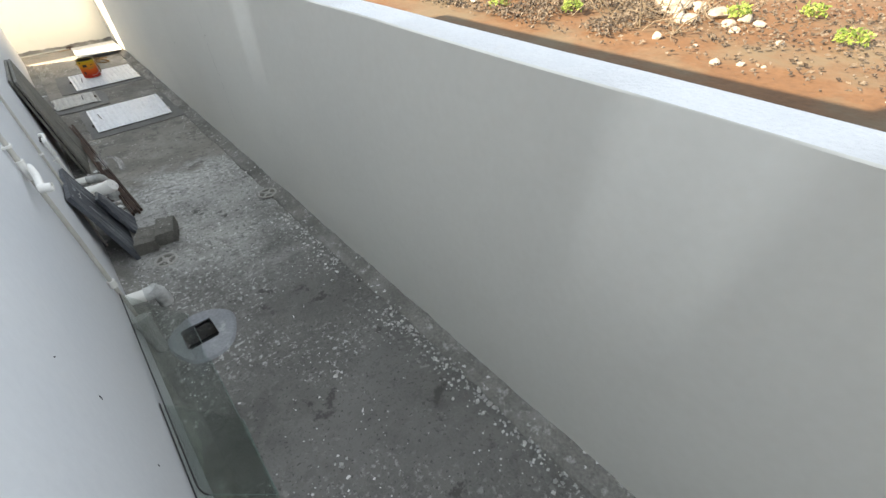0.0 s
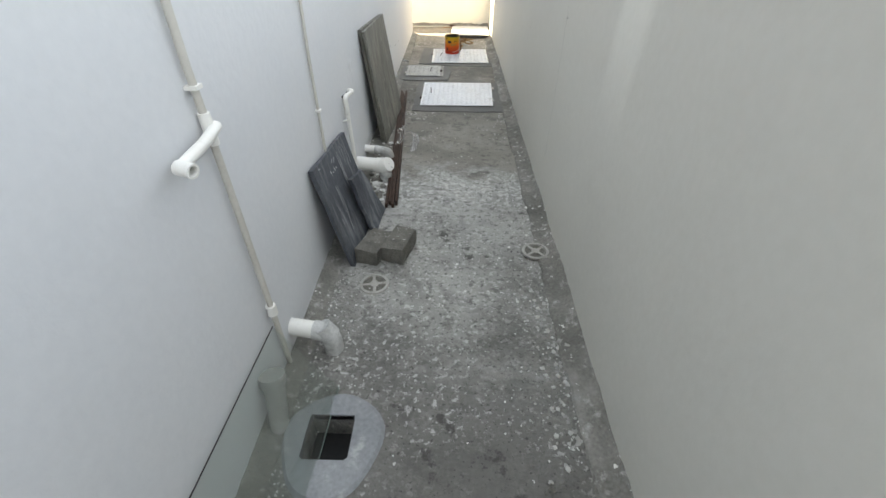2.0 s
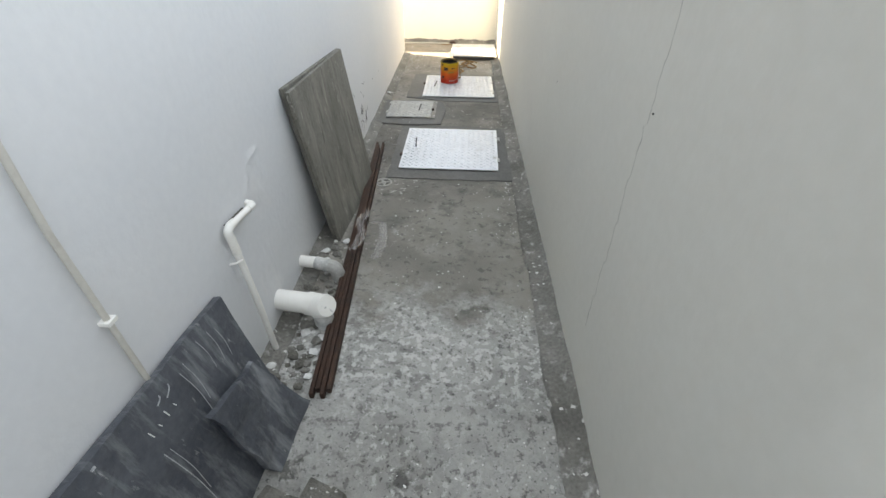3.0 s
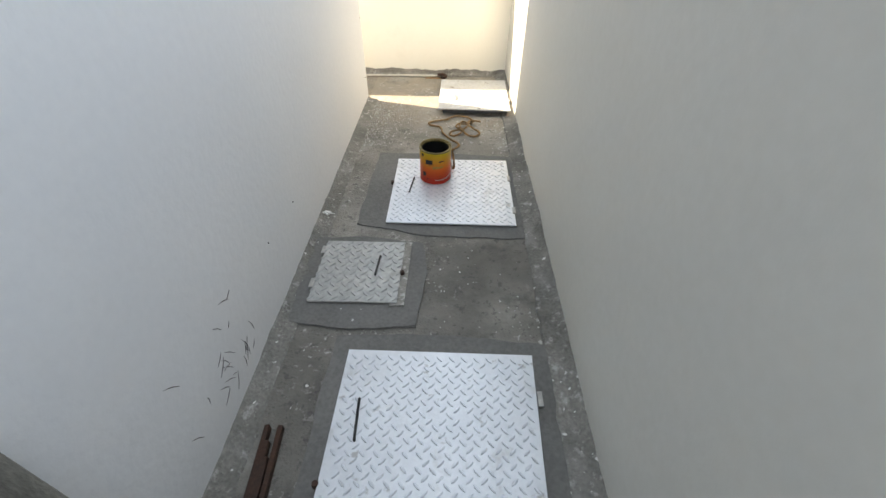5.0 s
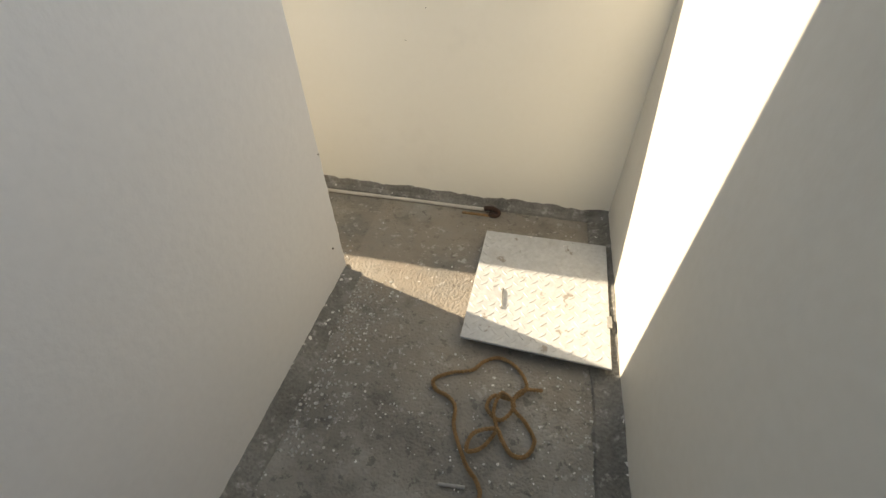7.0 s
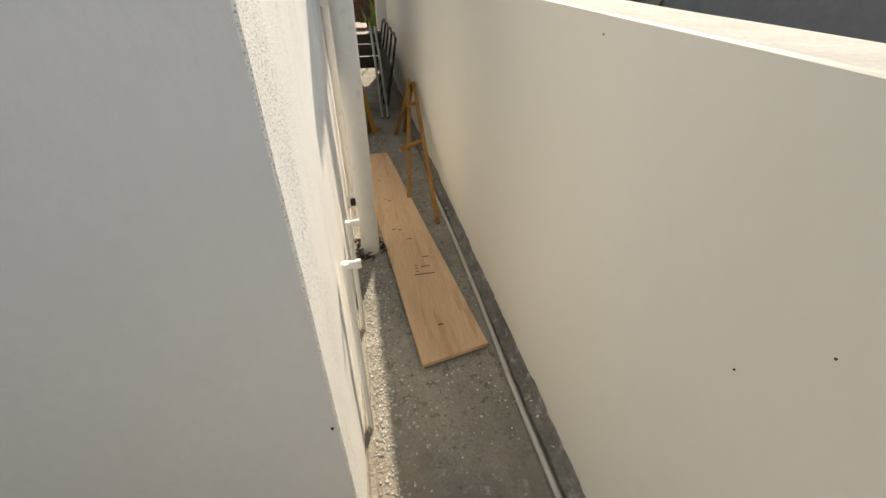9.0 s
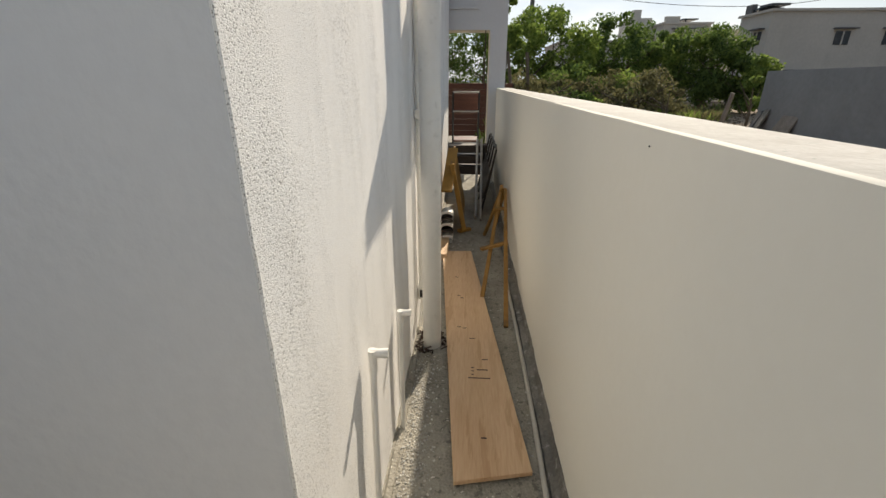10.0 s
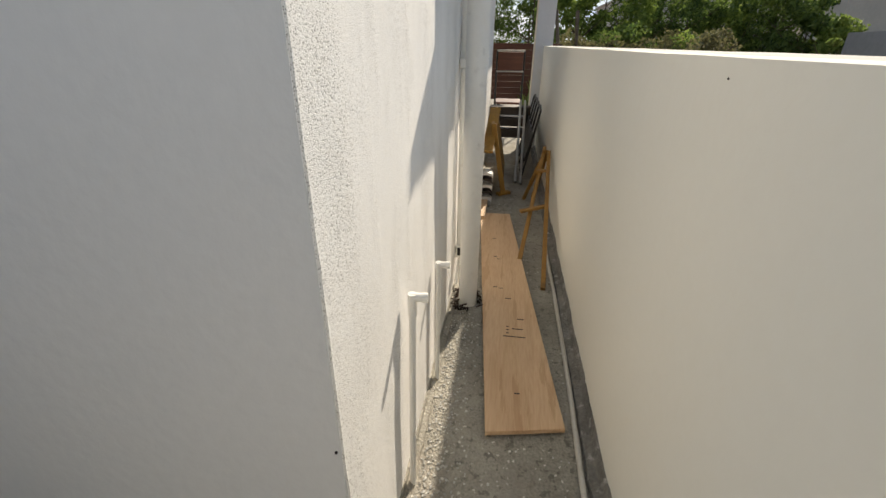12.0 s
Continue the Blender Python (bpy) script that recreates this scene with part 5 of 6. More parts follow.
# ---- rear passage ----
def stub_pipe(x, top, lean, label):
    th = stand("water_pipe", label, "pipe", (x, 0.022, 0), "capped water pipes on the sunlit wall")
    wpart("riser", tube([(x, 0.024, 0.0), (x + lean, 0.024, top)], 0.0092, 12), "pvc", th, smooth=True)
    wpart("collar", tube([(x + lean, 0.024, top - 0.055), (x + lean, 0.024, top + 0.010)], 0.0118, 12), "pvc", th, smooth=True)
    el = wpart("elbow", tube([(x + lean, 0.018, top), (x + lean - 0.002, 0.050, top)], 0.0118, 14), "pvc", th, smooth=True)
    wpart("mouth", hollow((x + lean - 0.002, 0.05, top), (x + lean - 0.003, 0.064, top), 0.0130, 0.004), "pvc", el, "open threaded mouth", True)


stub_pipe(-0.385, 0.635, -0.055, "short white water pipe with an open elbow")
stub_pipe(-0.845, 0.500, -0.035, "short white water pipe with an open elbow by the downpipe")

th = stand("downpipe", "thick cream rainwater downpipe on the sunlit house wall", "pipe", (-1.43, 0.075, 0))
wpart("pipe", tube([(-1.43, 0.092, -0.01), (-1.43, 0.092, 1.5), (-1.43, 0.092, 3.65)], 0.046, 28), "pvc", th, smooth=True)
wpart("collar", tube([(-1.43, 0.092, 2.25), (-1.43, 0.092, 2.40)], 0.050, 28), "pvc", th, smooth=True)
th = stand("overflow_pipe", "slim white overflow pipe beside the thick downpipe", "pipe", (-1.62, 0.035, 0.2))
wpart("pipe", tube([(-1.62, 0.026, 0.22), (-1.62, 0.026, 1.05), (-1.62, 0.026, 3.65)], 0.021, 16), "pvc", th, smooth=True)
wpart("coupling", box(-1.650, -1.590, 0.004, 0.052, 1.12, 1.16, 0.005), "pvc", th, "square pipe clamp")
wpart("bracket", tube([(-1.59, 0.05, 1.14), (-1.56, 0.12, 1.14)], 0.006, 8), "steel", th)
el = wpart("elbow", box(-1.652, -1.588, 0.004, 0.058, 0.175, 0.245, 0.006), "pvc", th, "square open pipe end")
# thin black plate for the darkness inside the pipe end
wpart("mouth", box(-1.589, -1.586, 0.014, 0.048, 0.19, 0.235), "black", el)
wpart("tail", tube(smooth_line([(-1.62, 0.025, 0.18), (-1.60, 0.02, 0.12), (-1.55, 0.015, 0.03)], 4), 0.008, 8), "pvc", th, smooth=True)
# rubbish packed round the foot of the downpipe
random.seed(5)
bm = bmesh.new()
for k in range(60):
    a = random.uniform(0, 2 * math.pi)
    r = 0.06 + random.uniform(0, 0.05)
    p = Vector((-1.43 + r * math.cos(a), 0.075 + r * math.sin(a) * 0.8, random.uniform(0.004, 0.03)))
    p.y = max(p.y, 0.03)
    d = Vector((random.uniform(-1, 1), random.uniform(-1, 1), random.uniform(-0.2, 0.6))).normalized() * random.uniform(0.015, 0.04)
    tube([p, p + d * 0.5 + Vector((0, 0, 0.004)), p + d], random.uniform(0.002, 0.005), 5, bm)
tagged(wsolid("dry_litter", bm, "rust", "dark dry litter packed round the downpipe foot", "litter", (-1.43, 0.075, 0), kind="stuff", smooth=True))

# plywood plank
th = stand("plywood_plank", "long reddish plywood plank lying on the rear passage floor", "plank", (-1.6, 0.3, 0))
pl = [(-0.585, 0.232), (-0.640, 0.503), (-2.690, 0.300), (-2.680, 0.075)]
wpart("board", slab([(x, y) for x, y in pl][::-1], 0.012, 0.030, 0.001), "ply", th)
wpart("batten", box(-1.0, -0.96, 0.25, 0.44, 0.0, 0.0125), "ply_edge", th, "low batten under the board")
wpart("batten", box(-2.3, -2.26, 0.15, 0.30, 0.0, 0.0125), "ply_edge", th, "low batten under the board")
random.seed(9)
for x, y, l in ((-1.13, 0.33, 0.10), (-1.155, 0.30, 0.012), (-1.18, 0.30, 0.012), (-1.205, 0.30, 0.012), (-1.19, 0.345, 0.05), (-1.27, 0.36, 0.03), (-0.78, 0.34, 0.02), (-1.55, 0.26, 0.02), (-1.56, 0.23, 0.02), (-1.9, 0.24, 0.02), (-1.93, 0.22, 0.02), (-1.45, 0.30, 0.03), (-2.2, 0.2, 0.02)):
    wpart("pencil_mark", box(x - 0.003, x + 0.003, y - l / 2, y + l / 2, 0.0295, 0.0306), "ink", th, "dark stamp or pencil mark")
# second, shorter plank end seen beside it
wsolid("plywood_offcut", box(-3.05, -2.56, 0.035, 0.115, 0.0, 0.05, 0.002), "ply", "pale plywood offcut lying by the house wall", "plank", (-2.8, 0.07, 0))


def bar(a, b_, w, d, bm=None):
    """A squared timber from a to b."""
    a, b_ = Vector(a), Vector(b_)
    q = (b_ - a).normalized()
    s = q.cross(Vector((0, 0, 1)))
    s = s.normalized() if s.length > 1e-3 else Vector((1, 0, 0))
    u = s.cross(q).normalized()
    return sheet(a - s * w + u * d, a + s * w + u * d, b_ + s * w + u * d, b_ - s * w + u * d, 2 * d, 0.002, bm)


th = stand("folding_trestle", "folded yellow-brown wooden trestle leaning on the compound wall", "trestle", (-1.8, 0.5, 0))
for a, b_ in (((-1.605, 0.489, 0.012), (-2.98, 0.570, 0.46)), ((-1.90, 0.362, 0.012), (-3.08, 0.545, 0.47)), ((-3.16, 0.42, 0.0), (-2.98, 0.545, 0.47)), ((-3.22, 0.50, 0.0), (-3.06, 0.570, 0.45))):
    wpart("leg", bar(a, b_, 0.013, 0.011), "trestle_wood", th)
wpart("crosspiece", bar((-2.30, 0.36, 0.20), (-2.36, 0.545, 0.23), 0.016, 0.010), "trestle_wood", th)
wpart("crosspiece", bar((-2.75, 0.47, 0.36), (-2.75, 0.56, 0.37), 0.016, 0.010), "trestle_wood", th)

th = stand("timber_rack", "yellow brown timber frame standing against the house wall", "timber frame", (-3.6, 0.17, 0))
wpart("panel", sheet((-3.25, 0.235, 0.02), (-4.3, 0.235, 0.02), (-4.3, 0.12, 0.62), (-3.25, 0.12, 0.62), 0.02, 0.002), "yellow_wood", th)
wpart("top_rail", bar((-3.05, 0.085, 0.42), (-3.55, 0.12, 0.70), 0.045, 0.012), "yellow_wood", th, "paler top rail")
wpart("foot", bar((-3.22, 0.19, 0.012), (-3.30, 0.29, 0.012), 0.025, 0.012), "yellow_wood", th)
wpart("edge_rail", bar((-3.23, 0.24, 0.02), (-3.23, 0.12, 0.62), 0.02, 0.02), "yellow_wood", th)

th = stand("stacked_gutters", "stack of short white curved gutter pieces on the floor", "gutter stack", (-3.0, 0.095, 0))
for k in range(5):
    bm = bmesh.new()
    z0 = 0.052 + 0.052 * k
    rows = []
    for i in range(9):
        a = math.pi * i / 8
        rows.append([bm.verts.new((-3.0 + dx, 0.095 + 0.05 * math.cos(a), z0 - 0.03 + 0.028 * math.sin(a) + dz)) for dx, dz in ((0.06, 0), (-0.06, 0), (-0.06, 0.022), (0.06, 0.022))])
    for p, q in zip(rows, rows[1:]):
        for j in range(4):
            bm.faces.new((p[j], p[(j + 1) % 4], q[(j + 1) % 4], q[j]))
    bm.faces.new(rows[0])
    bm.faces.new(rows[-1][::-1])
    wpart("gutter_piece", bm, "pvc" if k % 2 == 0 else "brown_paint", th, smooth=True)
wpart("base", box(-3.06, -2.94, 0.05, 0.14, 0.0, 0.03, 0.004), "pvc_dirty", th)

# folded steel chairs, long steel tubes and dark tables further along
for k in range(4):
    x = -3.75 - 0.33 * k
    th = stand("folded_chair", "folded grey steel chair leaning on the compound wall", "chair", (x, 0.45, 0), "folded chairs in the passage")
    for dx in (0.0, -0.36):
        wpart("leg", tube(smooth_line([(x + dx, 0.40, 0.005), (x + dx, 0.47, 0.35), (x + dx * 0.95 - 0.01, 0.53, 0.66)], 4), 0.010, 8), "mesh_grey", th, smooth=True)
    wpart("top_rail", tube([(x, 0.53, 0.66), (x - 0.18, 0.535, 0.69), (x - 0.355, 0.53, 0.66)], 0.010, 8), "mesh_grey", th, smooth=True)
    wpart("seat", sheet((x - 0.02, 0.43, 0.18), (x - 0.34, 0.43, 0.18), (x - 0.34, 0.49, 0.44), (x - 0.02, 0.49, 0.44), 0.012, 0.003), "mesh_grey", th)
for k in range(2):
    wsolid("steel_tube", tube([(-3.62 + 0.05 * k, 0.345 + 0.05 * k, 0.016), (-4.3, 0.36 + 0.05 * k, 0.40), (-4.9, 0.37 + 0.05 * k, 0.62)], 0.013, 10), "steel", "long bright steel tube propped on the stacked tables", "tube", (-4.2, 0.36, 0), "propped steel tubes", smooth=True)
th = stand("stacked_table", "dark brown folded tables stacked across the passage", "table", (-5.0, 0.22, 0))
for k in range(3):
    z = 0.18 + 0.13 * k
    wpart("tabletop", box(-5.15 - 0.03 * k, -4.95 - 0.03 * k, -0.0 + 0.012, 0.50, z, z + 0.095, 0.006), "brown_paint", th)
for x, y in ((-4.97, 0.05), (-4.97, 0.46), (-5.14, 0.05), (-5.14, 0.46)):
    wpart("leg", tube([(x, y, 0), (x, y, 0.52)], 0.014, 8), "black", th, smooth=True)
th = stand("side_chair", "brown chair with a framed back standing beyond the tables", "chair", (-6.1, 0.2, 0))
for y in (0.03, 0.40):
    wpart("back_post", tube([(-6.05, y, 0.0), (-6.05, y, 0.45), (-6.0, y, 1.14)], 0.013, 8), "mesh_grey", th, smooth=True)
    wpart("front_leg", tube([(-6.5, y, 0.0), (-6.5, y, 0.45)], 0.013, 8), "steel", th, smooth=True)
wpart("backrest", box(-6.02, -5.99, 0.045, 0.385, 0.90, 1.12, 0.006), "dark_wood", th)
wpart("top_rail", tube([(-6.0, 0.03, 1.14), (-6.0, 0.40, 1.14)], 0.013, 8), "steel", th, smooth=True)
wpart("seat", box(-6.52, -6.05, 0.03, 0.40, 0.44, 0.47, 0.006), "dark_wood", th)
wpart("rail", tube([(-6.0, 0.03, 0.88), (-6.0, 0.40, 0.88)], 0.010, 8), "steel", th, smooth=True)

# window canopy on the rear wall
th = stand("window_canopy", "flat concrete window canopy with a dark brown fascia", "canopy", (-3.0, 0.25, 2.0))
wpart("slab", box(-3.66, -2.325, 0.004, 0.462, 2.012, 2.108), "cream_paint", th, "pale soffit")
wpart("fascia", box(-2.324, -2.305, 0.004, 0.487, 2.018, 2.097), "brown_paint", th, "dark brown fascia")
wpart("fascia", box(-3.68, -2.305, 0.464, 0.485, 2.005, 2.095), "brown_paint", th, "dark brown fascia")
wpart("drip_band", box(-2.33, -2.300, 0.004, 0.488, 2.0, 2.017), "cream_paint", th, "pale drip edge")
wpart("fascia", box(-3.69, -3.664, 0.004, 0.485, 2.005, 2.095), "brown_paint", th, "dark brown fascia")

# porch wall across the end of the passage, with its opening
PX = -5.3
bm = bmesh.new()
box(PX - 0.3, PX, 0.497, 0.70, -0.2, 3.6, bm=bm)
box(PX - 0.3, PX, -1.2, 0.497, 1.86, 3.6, bm=bm)
structure("wall_porch", bm, "house_paint_dimmed", "white porch wall with a tall opening at the passage end")
structure("trim_porch_jamb", box(PX - 0.299, PX - 0.002, 0.490, 0.4965, 0, 1.853), "cream_paint", "cream inner face of the porch opening", "trim")
structure("trim_porch_soffit", box(PX - 0.299, PX - 0.002, -1.2, 0.489, 1.853, 1.859), "cream_paint", "cream soffit of the porch opening", "trim")
th = stand("niche_frame", "raised white frame on the porch wall", "frame", (PX, 0.1, 2.08))
for b6 in ((0.002, 0.02, -0.25, 0.35, 2.078, 2.112), (0.002, 0.02, 0.30, 0.35, 2.112, 2.45)):
    wpart("bar", box(PX + b6[0], PX + b6[1], b6[2], b6[3], b6[4], b6[5], 0.003), "house_paint_dimmed", th)
wsolid("cable_drop", tube([(PX + 0.012, 0.44, 1.85), (PX + 0.012, 0.445, 1.2)], 0.006, 6), "brown_paint", "thin dark cable down the porch pillar", "cable", (PX, 0.44, 1.2))

th = stand("wooden_gate", "closed dark red-brown slatted gate beyond the porch", "gate", (-9.6, 0.3, 0))
for k in range(9):
    z = 0.12 + 0.125 * k
    wpart("slat", box(-9.62, -9.60, -1.2, 1.2, z, z + 0.122, 0.004), "dark_wood", th)
for y in (-1.2, 0.0, 1.2):
    wpart("post", box(-9.66, -9.62, y - 0.03, y + 0.03, 0, 1.24, 0.004), "brown_paint", th)
structure("ceiling_porch", box(-9.0, PX - 0.3, -4, 0.7, 2.6, 2.75), "cream_paint", "cream porch ceiling", "ceiling")
structure("pavement_drive", box(-12.0, -5.6, -4, WB + 0.9, -0.1, -0.006), "floor_b", "sunlit concrete drive before the gate", "pavement")

# ---- plots outside ----
def leaf_cloud(bm, centre, radii, count, size, up=0.3):
    c = Vector(centre)
    for _ in range(count):
        d = Vector((random.gauss(0, 1), random.gauss(0, 1), random.gauss(0, 1))).normalized()
        d *= random.uniform(0.45, 1.0) ** 0.6 * (0.75 + 0.5 * noise.noise(d * 2.2 + c))
        p = c + Vector((d.x * radii[0], d.y * radii[1], d.z * radii[2]))
        if p.z < -0.05:
            continue
        a = Vector((random.uniform(-1, 1), random.uniform(-1, 1), random.uniform(-1, 1) + up)).normalized()
        b_ = a.orthogonal().normalized()
        s = size * random.uniform(0.6, 1.4)
        q = [p + a * s, p + b_ * s * 0.42, p - a * s, p - b_ * s * 0.42]
        bm.faces.new([bm.verts.new(v) for v in q])


def plant(name, x, y, height, width, leaf, label, category, clumps=7, count=260, size=0.10, trunk=True, group="", low=0.2):
    th = stand(name, label, category, (x, y, -0.12), group)
    bm = bmesh.new()
    tube([(x, y, -0.15), (x + 0.05, y, height * 0.3), (x + random.uniform(-0.2, 0.2), y, height * 0.75)], [0.035 * height ** 0.8, 0.025 * height ** 0.8, 0.008], 8, bm)
    for k in range(5):
        a = random.uniform(0, 6.28)
        z = height * random.uniform(0.15, 0.5)
        tube([(x, y, z), (x + width * 0.3 * math.cos(a), y + width * 0.3 * math.sin(a), z + height * 0.2), (x + width * 0.5 * math.cos(a), y + width * 0.5 * math.sin(a), z + height * 0.4)], [0.02 * height ** 0.6, 0.012, 0.004], 6, bm)
    wpart("trunk", bm, "bark", th, smooth=True)
    bm = bmesh.new()
    for k in range(clumps):
        a = random.uniform(0, 6.28)
        r = random.uniform(0, 0.75) * width / 2
        z = height * random.uniform(low, 0.97)
        rr = width * random.uniform(0.10, 0.24)
        leaf_cloud(bm, (x + r * math.cos(a), y + r * math.sin(a), z), (rr, rr, rr * 0.8), count, size)
    wpart("crown", bm, leaf, th)


random.seed(21)
# line of shrubs and small trees: distance along -x, and sideways slope seen from the passage corner
EX, EY = 0.47, 0.26
for dist, slope, h, w, leaf in ((19, 0.076, 4.5, 1.7, "leaf_light"), (22, 0.125, 4.3, 3.6, "leaf_light"), (24, 0.175, 4.6, 4.2, "leaf"), (23, 0.225, 3.9, 4.0, "leaf_light"), (26, 0.27, 4.5, 4.6, "leaf"), (25, 0.33, 3.9, 4.2, "leaf"), (27, 0.385, 3.8, 4.2, "leaf"), (25, 0.43, 3.4, 4.0, "leaf_light"), (24, 0.49, 3.5, 4.2, "leaf"), (23, 0.55, 3.0, 3.8, "leaf"), (22, 0.60, 2.3, 2.6, "leaf_light"), (30, 0.03, 4.5, 5.0, "leaf"), (30, -0.06, 5.0, 5.0, "leaf")):
    plant("shrub_tree", EX - dist, EY + dist * slope, h, w, leaf, "leafy green shrub tree on the overgrown plot", "tree", 26, 190, 0.095, group="shrubs on the empty plot", low=0.08)
for k in range(30):
    dist, slope = random.uniform(11.5, 21), random.uniform(0.09, 0.40) + (0.08 if k % 5 == 0 else 0)
    h = random.uniform(0.7, 1.75)
    plant("dry_bush", EX - dist, EY + dist * slope, h, h * random.uniform(1.1, 1.9), ("leaf_dry", "leaf_dry", "leaf_light", "leaf_dry", "leaf")[k % 5], "wild yellow-green growth and dry grass on the plot", "bush", 8, 120, 0.06, group="dry bushes on the plot", low=0.05)
plant("dry_bush", EX - 13.5, EY + 13.5 * 0.60, 1.5, 0.8, "leaf_light", "thin young tree beside the grey plot wall", "bush", 4, 80, 0.05, low=0.5)

# wild grass and weeds between the bushes
for leaf, label, count, seed in (("leaf_dry", "tall dry yellow grass covering the plot", 15000, 61), ("leaf_light", "low green weeds among the dry grass", 9000, 62)):
    random.seed(seed)
    bm = bmesh.new()
    for _ in range(count):
        dist, slope = random.uniform(9, 24), random.uniform(0.03, 0.56)
        x, y = EX - dist, EY + dist * slope
        thick = noise.noise(Vector((x * 0.5, y * 0.5, seed)))
        if thick < -0.15 or (dist < 17 and slope > 0.36 + 0.05 * thick):
            continue
        h = random.uniform(0.15, 0.55) * (0.8 + thick)
        p = Vector((x, y, -0.14))
        tip = p + Vector((random.gauss(0, 0.4), random.gauss(0, 0.4), 1)) * h
        side_ = Vector((random.uniform(-1, 1), random.uniform(-1, 1), 0)).normalized() * random.uniform(0.015, 0.04)
        mid = p.lerp(tip, 0.6) + Vector((0, 0, 0.08 * h))
        bm.faces.new([bm.verts.new(q) for q in (p, mid + side_, tip, mid - side_)])
    tagged(wsolid("wild_grass", bm, leaf, label, "grass", (EX - 15, EY + 4, -0.12), kind="stuff"))
random.seed(22)

# palm beside the white buildings
th = stand("palm_tree", "small palm with drooping fronds by a white building", "palm", (EX - 26, EY + 26 * 0.50, -0.12))
px, py = EX - 26, EY + 26 * 0.50
wpart("trunk", tube([(px, py, -0.2), (px + 0.1, py, 1.8), (px, py, 3.3)], [0.16, 0.13, 0.10], 8), "bark", th, smooth=True)
for k in range(11):
    a = 2 * math.pi * k / 11
    bm = bmesh.new()
    pts = smooth_line([(px, py, 3.3), (px + 0.8 * math.cos(a), py + 0.8 * math.sin(a), 4.0), (px + 1.7 * math.cos(a), py + 1.7 * math.sin(a), 3.5)], 7)
    for i in range(len(pts) - 1):
        d = pts[i + 1] - pts[i]
        s = d.cross(Vector((0, 0, 1))).normalized() * 0.35
        for sg in (-1, 1):
            bm.faces.new([bm.verts.new(v) for v in (pts[i], pts[i] + d * 0.5, pts[i] + s * sg - Vector((0, 0, 0.2)) + d)])
    wpart("frond", bm, "leaf", th)

# electric pole and its wire
th = stand("power_pole", "dark concrete power pole with cross arms", "utility pole", (-25.5, 3.45, -0.12))
wpart("shaft", tube([(-25.5, 3.45, -0.15), (-25.6, 3.5, 3), (-25.6, 3.5, 6.55)], [0.16, 0.14, 0.10], 10), "pole", th, smooth=True)
wpart("cross_arm", box(-25.64, -25.56, 2.85, 4.15, 5.62, 5.72), "pole", th)
wpart("cross_arm", box(-25.64, -25.56, 3.2, 3.8, 6.15, 6.24), "pole", th)
for y in (2.9, 3.75, 4.1):
    wpart("insulator", tube([(-25.6, y, 5.72), (-25.6, y, 5.9)], [0.05, 0.03], 8), "pole", th)
wsolid("power_wire", tube(smooth_line([(-25.6, 3.5, 6.15), (-25.2, 8.5, 5.15), (-25.0, 14.6, 4.85), (-22, 18.2, 5.05), (-14, 24, 6.0)], 10), 0.014, 5), "pole", "thin sagging power wire over the plot", "wire", (-25.6, 3.5, 6.1))


def building(name, x0, x1, y0, y1, h, label, wins, extras=()):
    """A flat-roofed house: walls, parapet roof, windows on its near (+x) and side (-y) faces."""
    th = stand(name, label, "house", ((x0 + x1) / 2, (y0 + y1) / 2, -0.12))
    wpart("wall", box(x0, x1, y0, y1, -0.2, h), "far_wall", th)
    wpart("roof", box(x0 - 0.15, x1 + 0.15, y0 - 0.15, y1 + 0.15, h, h + 0.14), "far_wall", th, "flat roof edge")
    for face, u, z, w, hh in wins:
        if face == "x":
            win = wpart("window", box(x1 - 0.05, x1 + 0.03, u - w / 2, u + w / 2, z - hh / 2, z + hh / 2), "window_dark", th, "dark window")
            wpart("frame", box(x1 + 0.02, x1 + 0.07, u - 0.04, u + 0.04, z - hh / 2, z + hh / 2), "far_wall", win)
            wpart("hood", box(x1, x1 + 0.35, u - w / 2 - 0.2, u + w / 2 + 0.2, z + hh / 2 + 0.1, z + hh / 2 + 0.18), "pole", win)
        else:
            win = wpart("window", box(u - w / 2, u + w / 2, y0 - 0.03, y0 + 0.05, z - hh / 2, z + hh / 2), "window_dark", th, "dark window")
            wpart("frame", box(u - 0.04, u + 0.04, y0 - 0.07, y0 - 0.02, z - hh / 2, z + hh / 2), "far_wall", win)
            wpart("hood", box(u - w / 2 - 0.2, u + w / 2 + 0.2, y0 - 0.35, y0, z + hh / 2 + 0.1, z + hh / 2 + 0.18), "pole", win)
    for nm, b6, mt in extras:
        wpart(nm, box(*b6), mt, th)
    return th


# white houses across the plot
building("apartment_house", -32.7, -29.5, 18.25, 36, 5.2, "pale flat-roofed house with small hooded windows",
         [("x", 22.6, 3.75, 0.85, 0.75), ("y", -30.5, 3.8, 0.75, 0.75), ("x", 25.4, 3.75, 0.85, 0.75), ("x", 20.2, 1.6, 1.5, 0.4)],
         [("solar_panel", (-32.4, -31.2, 18.4, 19.9, 5.5, 5.62), "window_dark"), ("solar_panel", (-31.4, -30.2, 18.5, 19.6, 5.62, 5.74), "window_dark"), ("panel_stand", (-31.6, -31.4, 18.6, 19.4, 5.3, 5.64), "pole"), ("roof_box", (-32.5, -31.8, 18.3, 18.6, 5.3, 5.9), "pole")])
building("row_house", -40, -34, 15.3, 19.2, 4.55, "low white house beside the pale flat-roofed one", [("x", 17.2, 3.4, 0.8, 0.7)])
